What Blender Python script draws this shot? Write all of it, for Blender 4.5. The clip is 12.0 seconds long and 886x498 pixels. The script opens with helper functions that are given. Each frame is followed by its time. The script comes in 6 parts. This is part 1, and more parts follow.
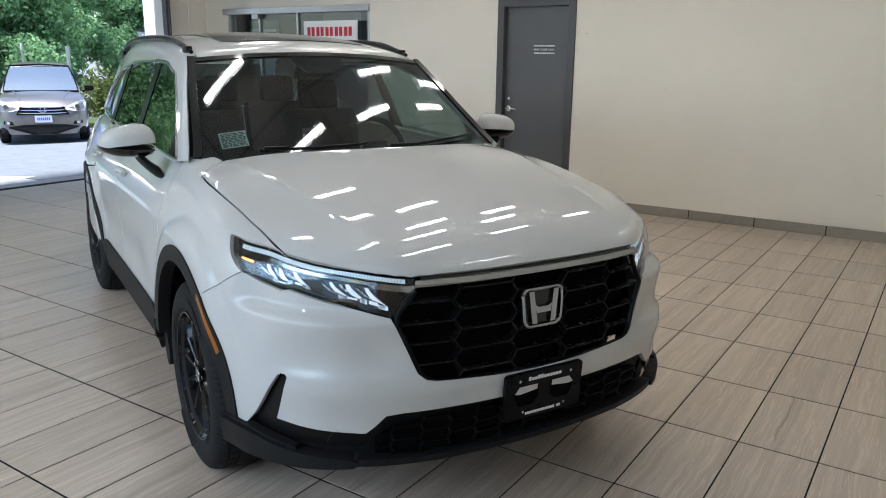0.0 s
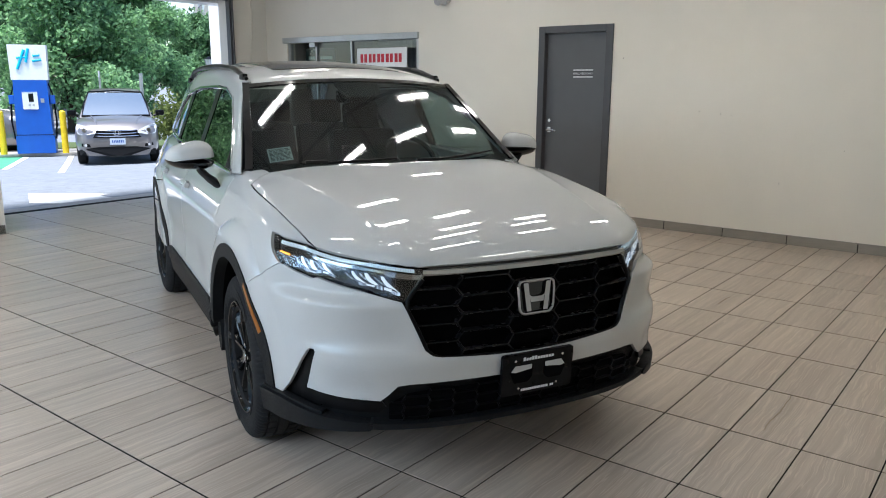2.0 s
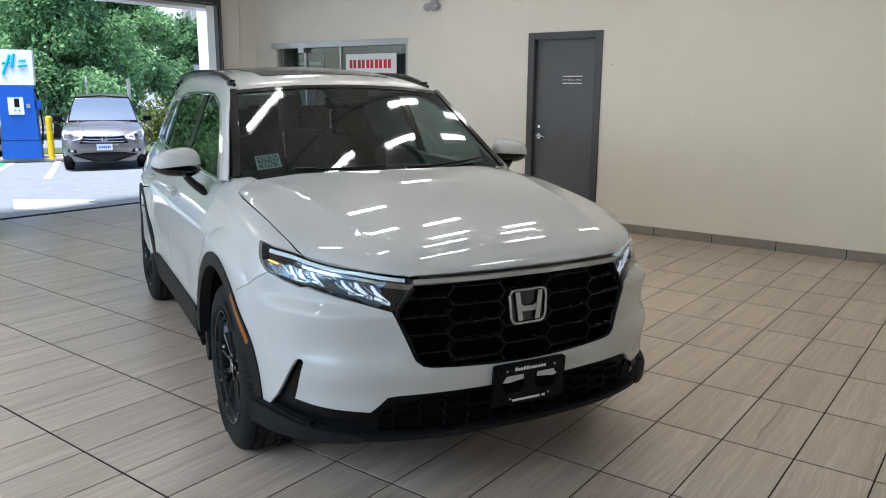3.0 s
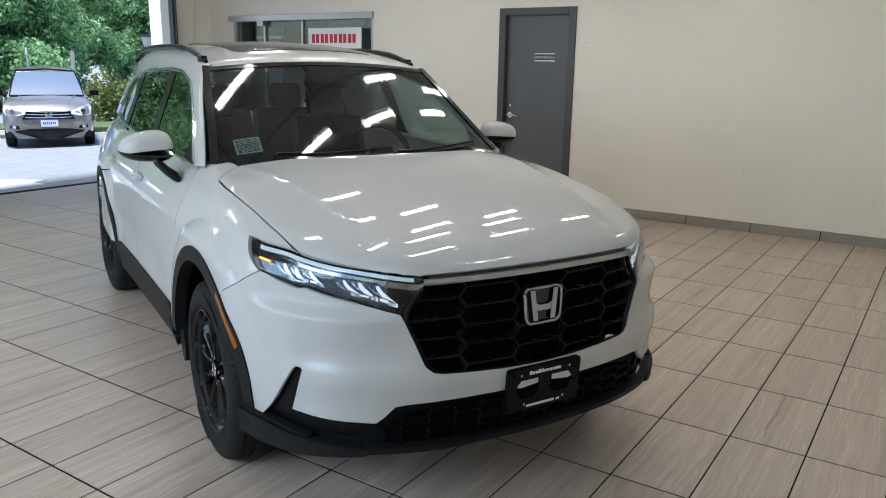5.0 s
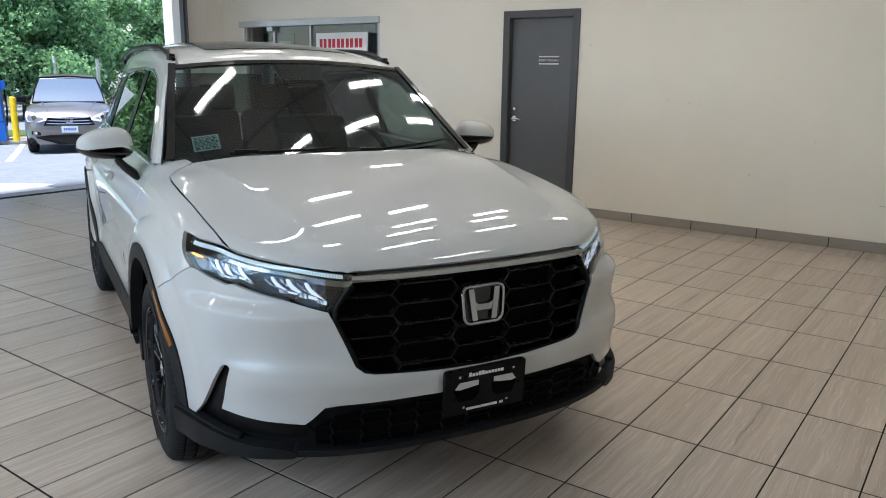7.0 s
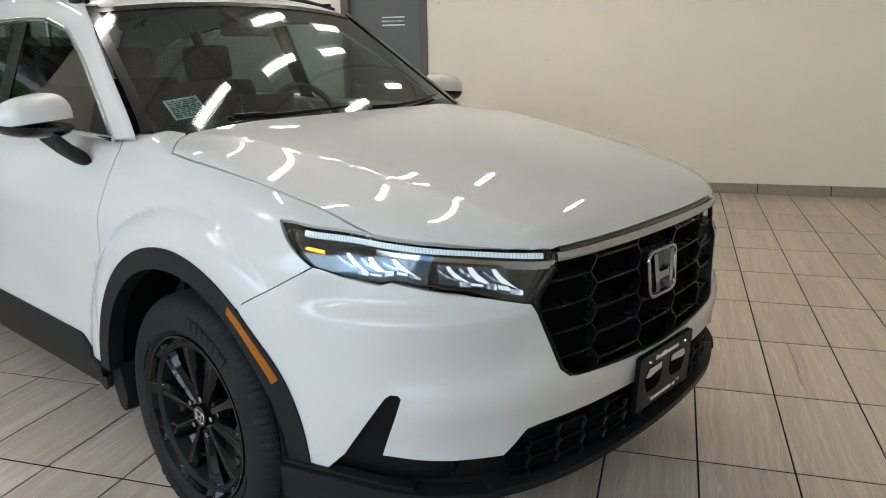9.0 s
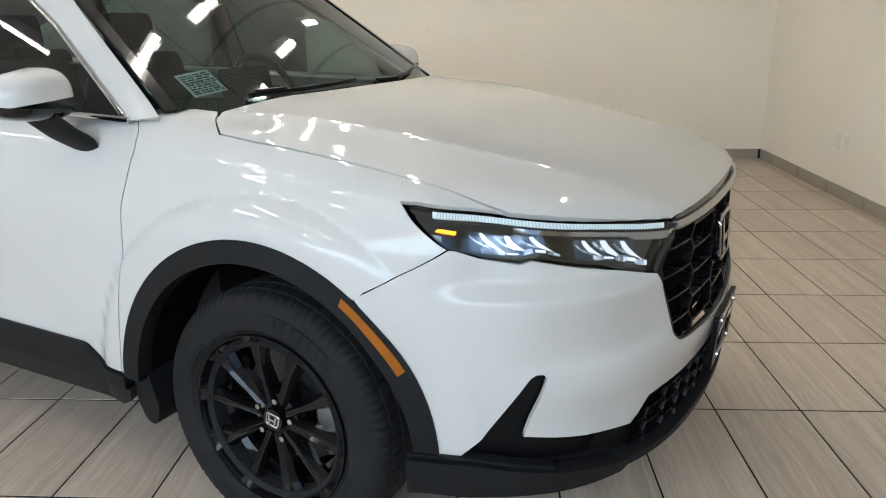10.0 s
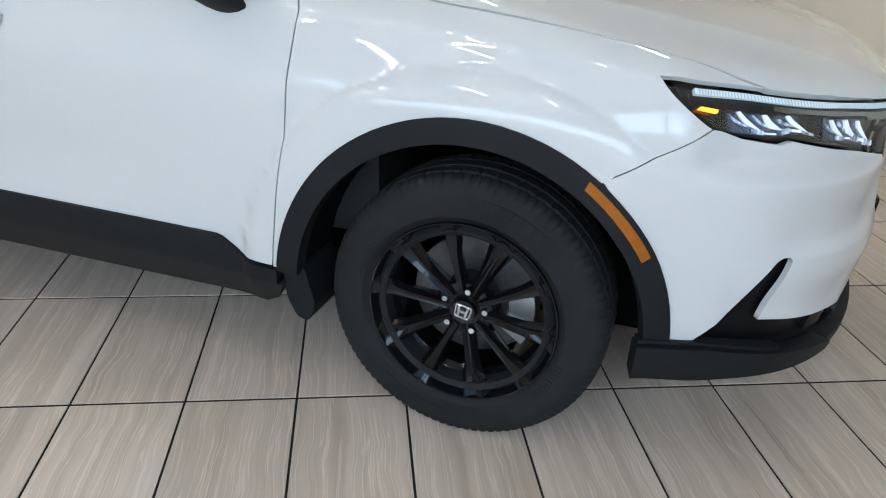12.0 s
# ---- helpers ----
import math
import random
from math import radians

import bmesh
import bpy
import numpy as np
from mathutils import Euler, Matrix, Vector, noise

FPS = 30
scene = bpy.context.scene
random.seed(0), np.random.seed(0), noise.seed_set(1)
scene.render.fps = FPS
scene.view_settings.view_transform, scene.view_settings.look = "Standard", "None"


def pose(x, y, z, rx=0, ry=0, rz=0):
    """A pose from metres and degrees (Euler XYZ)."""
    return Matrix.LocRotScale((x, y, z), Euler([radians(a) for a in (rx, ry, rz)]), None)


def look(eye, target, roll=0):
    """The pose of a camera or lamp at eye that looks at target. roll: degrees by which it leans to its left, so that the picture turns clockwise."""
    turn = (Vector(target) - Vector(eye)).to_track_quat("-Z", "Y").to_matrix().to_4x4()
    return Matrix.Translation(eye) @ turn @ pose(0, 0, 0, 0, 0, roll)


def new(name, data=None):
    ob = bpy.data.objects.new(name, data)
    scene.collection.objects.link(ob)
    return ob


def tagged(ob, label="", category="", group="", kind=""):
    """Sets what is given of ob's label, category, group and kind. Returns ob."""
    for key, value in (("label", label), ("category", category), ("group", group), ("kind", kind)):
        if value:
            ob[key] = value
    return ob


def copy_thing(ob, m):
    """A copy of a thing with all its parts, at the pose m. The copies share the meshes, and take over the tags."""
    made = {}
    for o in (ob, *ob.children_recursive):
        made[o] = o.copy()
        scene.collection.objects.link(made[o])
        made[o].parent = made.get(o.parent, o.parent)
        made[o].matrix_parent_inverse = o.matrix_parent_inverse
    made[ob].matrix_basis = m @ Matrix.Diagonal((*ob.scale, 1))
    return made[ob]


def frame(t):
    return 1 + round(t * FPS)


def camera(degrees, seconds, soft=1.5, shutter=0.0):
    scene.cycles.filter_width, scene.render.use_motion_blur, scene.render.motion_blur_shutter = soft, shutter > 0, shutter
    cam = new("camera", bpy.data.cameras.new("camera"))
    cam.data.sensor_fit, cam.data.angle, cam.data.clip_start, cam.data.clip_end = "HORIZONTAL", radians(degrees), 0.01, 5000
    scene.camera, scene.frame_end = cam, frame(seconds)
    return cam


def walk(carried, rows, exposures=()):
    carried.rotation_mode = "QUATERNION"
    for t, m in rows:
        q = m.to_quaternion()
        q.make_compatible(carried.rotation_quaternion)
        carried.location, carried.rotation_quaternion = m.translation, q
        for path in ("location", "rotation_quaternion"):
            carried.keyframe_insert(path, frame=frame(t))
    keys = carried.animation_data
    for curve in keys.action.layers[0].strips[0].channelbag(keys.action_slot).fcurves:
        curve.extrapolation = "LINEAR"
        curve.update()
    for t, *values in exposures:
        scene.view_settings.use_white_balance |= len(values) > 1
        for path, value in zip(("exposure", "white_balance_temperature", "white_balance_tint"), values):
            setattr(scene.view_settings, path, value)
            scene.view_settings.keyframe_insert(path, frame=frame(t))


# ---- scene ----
import mathutils.geometry

cam = camera(60.1, 12.0, soft=1.0)
PATH = [
    (0, (0.89, -3.145, 1.545), (-0.183, -1.527, 1.066), 0.7),
    (0.5, (1.055, -3.266, 1.554), (-0.063, -1.668, 1.111), 0.6),
    (1, (1.237, -3.328, 1.543), (0.08, -1.755, 1.113), 0.6),
    (1.5, (1.289, -3.375, 1.546), (0.104, -1.821, 1.12), 0.5),
    (2, (1.276, -3.382, 1.548), (0.073, -1.841, 1.126), 0.3),
    (2.5, (1.266, -3.37, 1.557), (0.068, -1.822, 1.143), 0.4),
    (3, (1.248, -3.354, 1.552), (0.065, -1.793, 1.144), 0.4),
    (5, (0.954, -3.28, 1.568), (-0.121, -1.659, 1.101), 0.9),
    (5.5, (0.971, -3.273, 1.552), (-0.11, -1.661, 1.068), 1.3),
    (6, (1.08, -3.178, 1.554), (-0.048, -1.597, 1.073), 1.3),
    (6.5, (1.182, -3.076, 1.538), (0.032, -1.507, 1.071), 1.2),
    (7, (1.167, -3.043, 1.516), (0.026, -1.463, 1.069), 0.7),
    (8.8, (0.031, -3.077, 1.386), (-0.635, -1.252, 0.912), -1.0),
    (9, (-0.139, -3.108, 1.373), (-0.701, -1.256, 0.87), -1.0),
    (9.5, (-0.523, -3.191, 1.388), (-0.85, -1.296, 0.839), -0.9),
    (10, (-0.856, -3.174, 1.38), (-0.956, -1.262, 0.803), -0.6),
    (10.5, (-1.095, -3.329, 1.382), (-0.974, -1.436, 0.75), 0.3),
    (11, (-1.228, -3.36, 1.392), (-1.012, -1.5, 0.69), 1.2),
    (11.5, (-1.4, -3.262, 1.36), (-1.156, -1.444, 0.562), 2.3),
    (12, (-1.669, -3.038, 1.322), (-1.451, -1.241, 0.47), 2.4),
]
walk(cam, [(t, look(eye, target, roll)) for t, eye, target, roll in PATH], [(0.0, 0.97, 6260, 11), (7.2, 0.97, 6260, 11), (9.0, 1.20, 6800, 11), (11.0, 1.26, 6650, 12), (12.0, 1.24, 6360, 12)])

# ---- world, sun and large lights ----
world = bpy.data.worlds.new("sky")
scene.world = world
world.use_nodes = True
_n, _l = world.node_tree.nodes, world.node_tree.links
_sky = _n.new("ShaderNodeTexSky")
_sky.sky_type = "NISHITA"
_sky.sun_disc = False
_sky.sun_elevation, _sky.sun_rotation = radians(75.2), radians(167.5)
_l.new(_sky.outputs[0], _n["Background"].inputs[0])
_n["Background"].inputs[1].default_value = 0.15


def lamp(name, kind, energy, colour, matrix, size=(1.0, 1.0), angle=0.5):
    data = bpy.data.lights.new(name, kind)
    data.energy, data.color = energy, colour
    if kind == "AREA":
        data.shape, data.size, data.size_y = "RECTANGLE", size[0], size[1]
    if kind == "SUN":
        data.angle = radians(angle)
    ob = new(name, data)
    ob.matrix_world = matrix
    return ob


lamp("sun", "SUN", 5.0, (1.0, 0.985, 0.96), look((0, 0, 30), (-2, 9, -5)), angle=16)
# daylight that enters by the shop front
lamp("daylight_front", "AREA", 240, (0.71, 0.855, 1.0), look((-4.0, -5.6, 3.0), (-4.0, -3.2, 0.0)), (8.0, 2.6))


# ---- materials ----
def material(name, colour, rough=0.5, metal=0.0, vary=0.0, scale=20.0, bump=0.0, bump_scale=60.0, coat=0.0, emit=None, strength=0.0,
             stretch=(1, 1, 1), per_object=0.0, spec=0.5, rough_vary=0.0):
    m = bpy.data.materials.new(name)
    m.use_nodes = True
    n, l = m.node_tree.nodes, m.node_tree.links
    b = n["Principled BSDF"]
    b.inputs["Base Color"].default_value = (*colour, 1)
    b.inputs["Roughness"].default_value = rough
    b.inputs["Metallic"].default_value = metal
    b.inputs["Coat Weight"].default_value = coat
    b.inputs["Coat Roughness"].default_value = 0.02
    b.inputs["Specular IOR Level"].default_value = spec
    if emit:
        b.inputs["Emission Color"].default_value = (*emit, 1)
        b.inputs["Emission Strength"].default_value = strength
    if vary or bump or rough_vary:
        tc = n.new("ShaderNodeTexCoord")
        mp = n.new("ShaderNodeMapping")
        mp.inputs["Scale"].default_value = stretch
        l.new(tc.outputs["Object"], mp.inputs[0])
    if vary or rough_vary:
        t1, t2 = n.new("ShaderNodeTexNoise"), n.new("ShaderNodeTexNoise")
        t1.inputs["Scale"].default_value, t2.inputs["Scale"].default_value = scale, scale * 0.13
        t1.inputs["Detail"].default_value = 6
        l.new(mp.outputs[0], t1.inputs[0]), l.new(mp.outputs[0], t2.inputs[0])
        mx = n.new("ShaderNodeMath")
        l.new(t1.outputs[0], mx.inputs[0]), l.new(t2.outputs[0], mx.inputs[1])
        if vary:
            rp = n.new("ShaderNodeMapRange")
            rp.inputs[1].default_value, rp.inputs[2].default_value = 0.7, 1.3
            rp.inputs[3].default_value, rp.inputs[4].default_value = 1 - vary, 1 + vary
            l.new(mx.outputs[0], rp.inputs[0])
            hs = n.new("ShaderNodeHueSaturation")
            hs.inputs["Color"].default_value = (*colour, 1)
            l.new(rp.outputs[0], hs.inputs["Value"])
            l.new(hs.outputs[0], b.inputs["Base Color"])
        if rough_vary:
            rr = n.new("ShaderNodeMapRange")
            rr.inputs[1].default_value, rr.inputs[2].default_value = 0.7, 1.3
            rr.inputs[3].default_value, rr.inputs[4].default_value = max(rough - rough_vary, 0.02), rough + rough_vary
            l.new(mx.outputs[0], rr.inputs[0]), l.new(rr.outputs[0], b.inputs["Roughness"])
    if bump:
        tb, bp = n.new("ShaderNodeTexNoise"), n.new("ShaderNodeBump")
        tb.inputs["Scale"].default_value, tb.inputs["Detail"].default_value = bump_scale, 4
        bp.inputs["Strength"].default_value, bp.inputs["Distance"].default_value = bump, 0.004
        l.new(mp.outputs[0], tb.inputs[0]), l.new(tb.outputs[0], bp.inputs["Height"]), l.new(bp.outputs[0], b.inputs["Normal"])
    return m


def glass_material(name, tint, rough=0.0, ior=1.5):
    """A thin pane: what comes through is tinted, the gloss follows Fresnel."""
    m = bpy.data.materials.new(name)
    m.use_nodes = True
    n, l = m.node_tree.nodes, m.node_tree.links
    out = n["Material Output"]
    n.remove(n["Principled BSDF"])
    tr, gl, mx, lw, pw, ma = [n.new("ShaderNode" + k) for k in ("BsdfTransparent", "BsdfGlossy", "MixShader", "LayerWeight", "Math", "Math")]
    tr.inputs[0].default_value = (*tint, 1)
    gl.inputs["Roughness"].default_value = rough
    lw.inputs[0].default_value = 0.5
    f0 = ((ior - 1) / (ior + 1)) ** 2 * 1.6
    pw.operation, ma.operation = "POWER", "MULTIPLY_ADD"
    pw.inputs[1].default_value, ma.inputs[1].default_value, ma.inputs[2].default_value = 5.0, 1 - f0, f0
    l.new(lw.outputs["Facing"], pw.inputs[0]), l.new(pw.outputs[0], ma.inputs[0])
    l.new(ma.outputs[0], mx.inputs[0]), l.new(tr.outputs[0], mx.inputs[1]), l.new(gl.outputs[0], mx.inputs[2]), l.new(mx.outputs[0], out.inputs[0])
    return m


def tile_material(name, dark, light):
    """Porcelain with long irregular streaks along y; each tile takes its own stretch of the pattern."""
    m = bpy.data.materials.new(name)
    m.use_nodes = True
    n, l = m.node_tree.nodes, m.node_tree.links
    b = n["Principled BSDF"]
    geo, info = n.new("ShaderNodeNewGeometry"), n.new("ShaderNodeObjectInfo")
    off, add = n.new("ShaderNodeVectorMath"), n.new("ShaderNodeVectorMath")
    off.operation = "SCALE"
    off.inputs[0].default_value = (37.0, 61.0, 11.0)
    rsum = n.new("ShaderNodeMath")
    l.new(info.outputs["Random"], rsum.inputs[0]), l.new(geo.outputs["Random Per Island"], rsum.inputs[1])
    l.new(rsum.outputs[0], off.inputs["Scale"])
    l.new(geo.outputs["Position"], add.inputs[0]), l.new(off.outputs[0], add.inputs[1])
    mp = n.new("ShaderNodeMapping")
    mp.inputs["Scale"].default_value = (40.0, 1.0, 1.0)
    l.new(add.outputs[0], mp.inputs[0])
    warp = n.new("ShaderNodeTexNoise")
    warp.inputs["Scale"].default_value, warp.inputs["Detail"].default_value = 5.0, 2
    l.new(add.outputs[0], warp.inputs[0])
    ws = n.new("ShaderNodeVectorMath")
    ws.operation = "MULTIPLY_ADD"
    ws.inputs[1].default_value = (1.6, 0.0, 0.0)
    l.new(warp.outputs["Color"], ws.inputs[0]), l.new(mp.outputs[0], ws.inputs[2])
    t1, t2 = n.new("ShaderNodeTexNoise"), n.new("ShaderNodeTexNoise")
    t1.inputs["Scale"].default_value, t1.inputs["Detail"].default_value, t1.inputs["Roughness"].default_value = 1.0, 7, 0.62
    t2.inputs["Scale"].default_value, t2.inputs["Detail"].default_value = 0.32, 3
    l.new(ws.outputs[0], t1.inputs[0]), l.new(ws.outputs[0], t2.inputs[0])
    ad = n.new("ShaderNodeMath")
    l.new(t1.outputs[0], ad.inputs[0]), l.new(t2.outputs[0], ad.inputs[1])
    rp = n.new("ShaderNodeValToRGB")
    e = rp.color_ramp.elements
    e[0].position, e[0].color = 0.37, (*dark, 1)
    e[1].position, e[1].color = 0.65, (*light, 1)
    mid = rp.color_ramp.elements.new(0.52)
    mid.color = (*[d * 0.5 + q * 0.5 for d, q in zip(dark, light)], 1)
    half = n.new("ShaderNodeMath")
    half.operation = "MULTIPLY"
    half.inputs[1].default_value = 0.5
    l.new(ad.outputs[0], half.inputs[0]), l.new(half.outputs[0], rp.inputs[0])
    vein, vr2, vm = n.new("ShaderNodeTexNoise"), n.new("ShaderNodeValToRGB"), n.new("ShaderNodeMixRGB")
    vein.inputs["Scale"].default_value, vein.inputs["Detail"].default_value = 1.3, 2
    l.new(ws.outputs[0], vein.inputs[0]), l.new(vein.outputs[0], vr2.inputs[0])
    q = vr2.color_ramp.elements
    q[0].position, q[0].color, q[1].position, q[1].color = 0.47, (0, 0, 0, 1), 0.53, (0, 0, 0, 1)
    vr2.color_ramp.elements.new(0.50).color = (0.45, 0.45, 0.45, 1)
    vm.inputs[2].default_value = (*[min(1.0, q * 1.28) for q in light], 1)
    l.new(vr2.outputs[0], vm.inputs[0]), l.new(rp.outputs[0], vm.inputs[1])
    hs = n.new("ShaderNodeHueSaturation")
    vr = n.new("ShaderNodeMapRange")
    vr.inputs[3].default_value, vr.inputs[4].default_value = 0.94, 1.06
    fr = n.new("ShaderNodeMath")
    fr.operation = "FRACT"
    l.new(rsum.outputs[0], fr.inputs[0]), l.new(fr.outputs[0], vr.inputs[0]), l.new(vr.outputs[0], hs.inputs["Value"])
    l.new(vm.outputs[0], hs.inputs["Color"]), l.new(hs.outputs[0], b.inputs["Base Color"])
    rg = n.new("ShaderNodeMapRange")
    rg.inputs[3].default_value, rg.inputs[4].default_value = 0.24, 0.38
    l.new(t2.outputs[0], rg.inputs[0]), l.new(rg.outputs[0], b.inputs["Roughness"])
    bp = n.new("ShaderNodeBump")
    bp.inputs["Strength"].default_value, bp.inputs["Distance"].default_value = 0.12, 0.002
    l.new(t1.outputs[0], bp.inputs["Height"]), l.new(bp.outputs[0], b.inputs["Normal"])
    return m


def leaf_material(name, colour):
    m = bpy.data.materials.new(name)
    m.use_nodes = True
    n, l = m.node_tree.nodes, m.node_tree.links
    b = n["Principled BSDF"]
    b.inputs["Roughness"].default_value = 0.65
    b.inputs["Specular IOR Level"].default_value = 0.18
    g = n.new("ShaderNodeNewGeometry")
    rp = n.new("ShaderNodeValToRGB")
    e = rp.color_ramp.elements
    e[0].color = (*[c * 0.55 for c in colour], 1)
    e[1].color = (colour[0] * 1.7, colour[1] * 1.45, colour[2] * 1.3, 1)
    l.new(g.outputs["Random Per Island"], rp.inputs[0]), l.new(rp.outputs[0], b.inputs["Base Color"])
    tr, mx = n.new("ShaderNodeBsdfTranslucent"), n.new("ShaderNodeMixShader")
    mx.inputs[0].default_value = 0.45
    l.new(rp.outputs[0], tr.inputs[0]), l.new(b.outputs[0], mx.inputs[1]), l.new(tr.outputs[0], mx.inputs[2])
    l.new(mx.outputs[0], n["Material Output"].inputs[0])
    return m


PAINT = material("white_car_paint", (0.49, 0.49, 0.478), 0.5, coat=1.0, spec=0.12, vary=0.012, scale=900.0)
CLAD = material("black_cladding", (0.0065, 0.007, 0.008), 0.55, spec=0.20, bump=0.25, bump_scale=900.0, vary=0.2, scale=12.0)
SILL = material("dusty_sill_plastic", (0.012, 0.0105, 0.0098), 0.6, spec=0.25, bump=0.25, bump_scale=800.0, vary=0.25, scale=9.0)
GLOSS = material("gloss_black", (0.003, 0.003, 0.0034), 0.10, coat=0.4, spec=0.3, rough_vary=0.04, scale=30.0)
MESHBLK = material("satin_black_plastic", (0.0025, 0.0025, 0.003), 0.34, spec=0.16, rough_vary=0.08, scale=40.0)
CHROME = material("chrome", (0.62, 0.63, 0.64), 0.07, 1.0, rough_vary=0.03, scale=25.0)
LATTICE = material("gloss_black_lattice", (0.004, 0.004, 0.0045), 0.26, spec=0.17, rough_vary=0.05, scale=40.0)
# chrome again, with a darker reflection put into its colour
DIMCHROME = material("chrome_dim_reflection", (0.36, 0.36, 0.37), 0.06, 1.0, rough_vary=0.03, scale=25.0)
STEEL = material("brushed_steel", (0.13, 0.13, 0.135), 0.4, 1.0, vary=0.15, scale=60.0)
WHEELB = material("gloss_black_wheel_paint", (0.004, 0.004, 0.0045), 0.10, coat=0.2, spec=0.18, rough_vary=0.03, scale=60.0)
RUBBER = material("tyre_rubber", (0.014, 0.014, 0.0148), 0.72, spec=0.15, bump=0.3, bump_scale=500.0, vary=0.25, scale=18.0)
# near-black that puts the shade of hollows into the colour
DARK = material("void_shade", (0.002, 0.002, 0.0025), 0.9, spec=0.06, vary=0.2)
SEAT = material("charcoal_fabric", (0.007, 0.007, 0.008), 0.85, vary=0.2, scale=60.0)
DASH = material("dash_plastic", (0.010, 0.010, 0.011), 0.6, vary=0.15)
LINER = material("headliner", (0.24, 0.235, 0.225), 0.9, vary=0.08)
WINDSCREEN = glass_material("windscreen_glass", (0.35, 0.46, 0.455))
FRONTGL = glass_material("front_door_glass", (0.40, 0.50, 0.48))
TINTED = glass_material("tinted_glass", (0.24, 0.28, 0.27))
CLEAR = glass_material("clear_lens", (0.93, 0.95, 0.96), ior=1.42)
PANE = glass_material("window_pane", (0.86, 0.91, 0.92))
AMBER = material("amber_lens", (0.28, 0.085, 0.003), 0.3, coat=0.15, spec=0.25, vary=0.1, scale=90.0)
AMBERLIT = material("amber_lamp_lit", (0.9, 0.35, 0.02), 0.3, emit=(1.0, 0.36, 0.02), strength=1.0)
DRL = material("daylight_lamp_lit", (0.45, 0.52, 0.54), 0.25, emit=(0.70, 0.92, 1.0), strength=0.13)
LEDDIM = material("lamp_reflector_dim", (0.55, 0.62, 0.72), 0.2, 0.6, emit=(0.65, 0.80, 1.0), strength=0.10)
BOWL = material("lamp_reflector_bowl", (0.07, 0.09, 0.13), 0.14, 0.9, coat=0.3)
STREAK = material("lamp_reflector_glints", (0.26, 0.32, 0.42), 0.15, 0.7, emit=(0.72, 0.86, 1.0), strength=0.30)
# mirror glints put into bowl and streaks as emission through stretched noise
for _m, _s in ((BOWL, 0.035), (STREAK, 0.50)):
    _n, _l = _m.node_tree.nodes, _m.node_tree.links
    _tc, _mp, _nz, _rp, _bp = _n.new("ShaderNodeTexCoord"), _n.new("ShaderNodeMapping"), _n.new("ShaderNodeTexNoise"), _n.new("ShaderNodeMapRange"), _n.new("ShaderNodeBump")
    _mp.inputs["Scale"].default_value = (110.0, 110.0, 16.0)
    _nz.inputs["Scale"].default_value, _nz.inputs["Detail"].default_value = 1.0, 4
    _rp.inputs[1].default_value, _rp.inputs[2].default_value, _rp.inputs[3].default_value, _rp.inputs[4].default_value = 0.45, 0.68, 0.0, _s
    _bp.inputs["Strength"].default_value, _bp.inputs["Distance"].default_value = 0.7, 0.006
    _l.new(_tc.outputs["Object"], _mp.inputs[0]), _l.new(_mp.outputs[0], _nz.inputs[0]), _l.new(_nz.outputs[0], _rp.inputs[0])
    _n["Principled BSDF"].inputs["Emission Color"].default_value = (0.70, 0.85, 1.0, 1)
    _l.new(_rp.outputs[0], _n["Principled BSDF"].inputs["Emission Strength"]), _l.new(_nz.outputs[0], _bp.inputs["Height"]), _l.new(_bp.outputs[0], _n["Principled BSDF"].inputs["Normal"])
# even glow added to reflector pieces, which are no lamps themselves
LED = material("lamp_reflector_glow", (0.6, 0.66, 0.72), 0.2, 0.5, emit=(0.80, 0.90, 1.0), strength=0.28)
WALLP = material("cream_wall_paint", (0.76, 0.71, 0.62), 0.75, vary=0.022, scale=2.2, bump=0.08, bump_scale=260.0)
COLP = material("warm_grey_wall_paint", (0.68, 0.645, 0.575), 0.75, vary=0.025, scale=2.5, bump=0.08, bump_scale=260.0)
CEIL = material("ceiling_board", (0.72, 0.71, 0.68), 0.9, vary=0.04, scale=14.0, bump=0.3, bump_scale=120.0)
GRID = material("ceiling_grid_metal", (0.42, 0.42, 0.41), 0.5, 0.3, vary=0.1, scale=20.0)
TILE = tile_material("streaked_porcelain", (0.375, 0.300, 0.238), (0.55, 0.457, 0.372))
SKIRT = material("grey_skirting_tile", (0.27, 0.24, 0.205), 0.5, vary=0.10, scale=7.0, stretch=(1, 1, 9), bump=0.06)
GROUT = material("dark_grout", (0.020, 0.0175, 0.016), 0.95, spec=0.1, vary=0.2, scale=30.0)
DOORG = material("grey_door_paint", (0.095, 0.094, 0.098), 0.42, vary=0.06, scale=5.0, bump=0.06, bump_scale=200.0)
FRAMEG = material("dark_frame_paint", (0.06, 0.058, 0.06), 0.4, vary=0.06, scale=5.0)
ALU = material("aluminium", (0.5, 0.5, 0.49), 0.38, 0.9, vary=0.1, scale=30.0)
WHITE = material("white_plastic", (0.78, 0.78, 0.77), 0.4, vary=0.03)
PAPER = material("white_paper", (0.74, 0.80, 0.76), 0.7, vary=0.03, scale=80.0)
INK = material("dark_print", (0.06, 0.09, 0.08), 0.7, vary=0.1)
REDINK = material("red_print", (0.55, 0.02, 0.04), 0.5, vary=0.05)
PRINTW = material("white_print", (0.72, 0.72, 0.72), 0.5, vary=0.05)
CYAN = material("cyan_print", (0.0, 0.45, 0.72), 0.4, vary=0.04)
BLUE = material("blue_powder_coat", (0.004, 0.09, 0.46), 0.38, vary=0.07, scale=6.0)
YELLOW = material("yellow_post_paint", (0.72, 0.50, 0.01), 0.45, vary=0.1, scale=14.0)
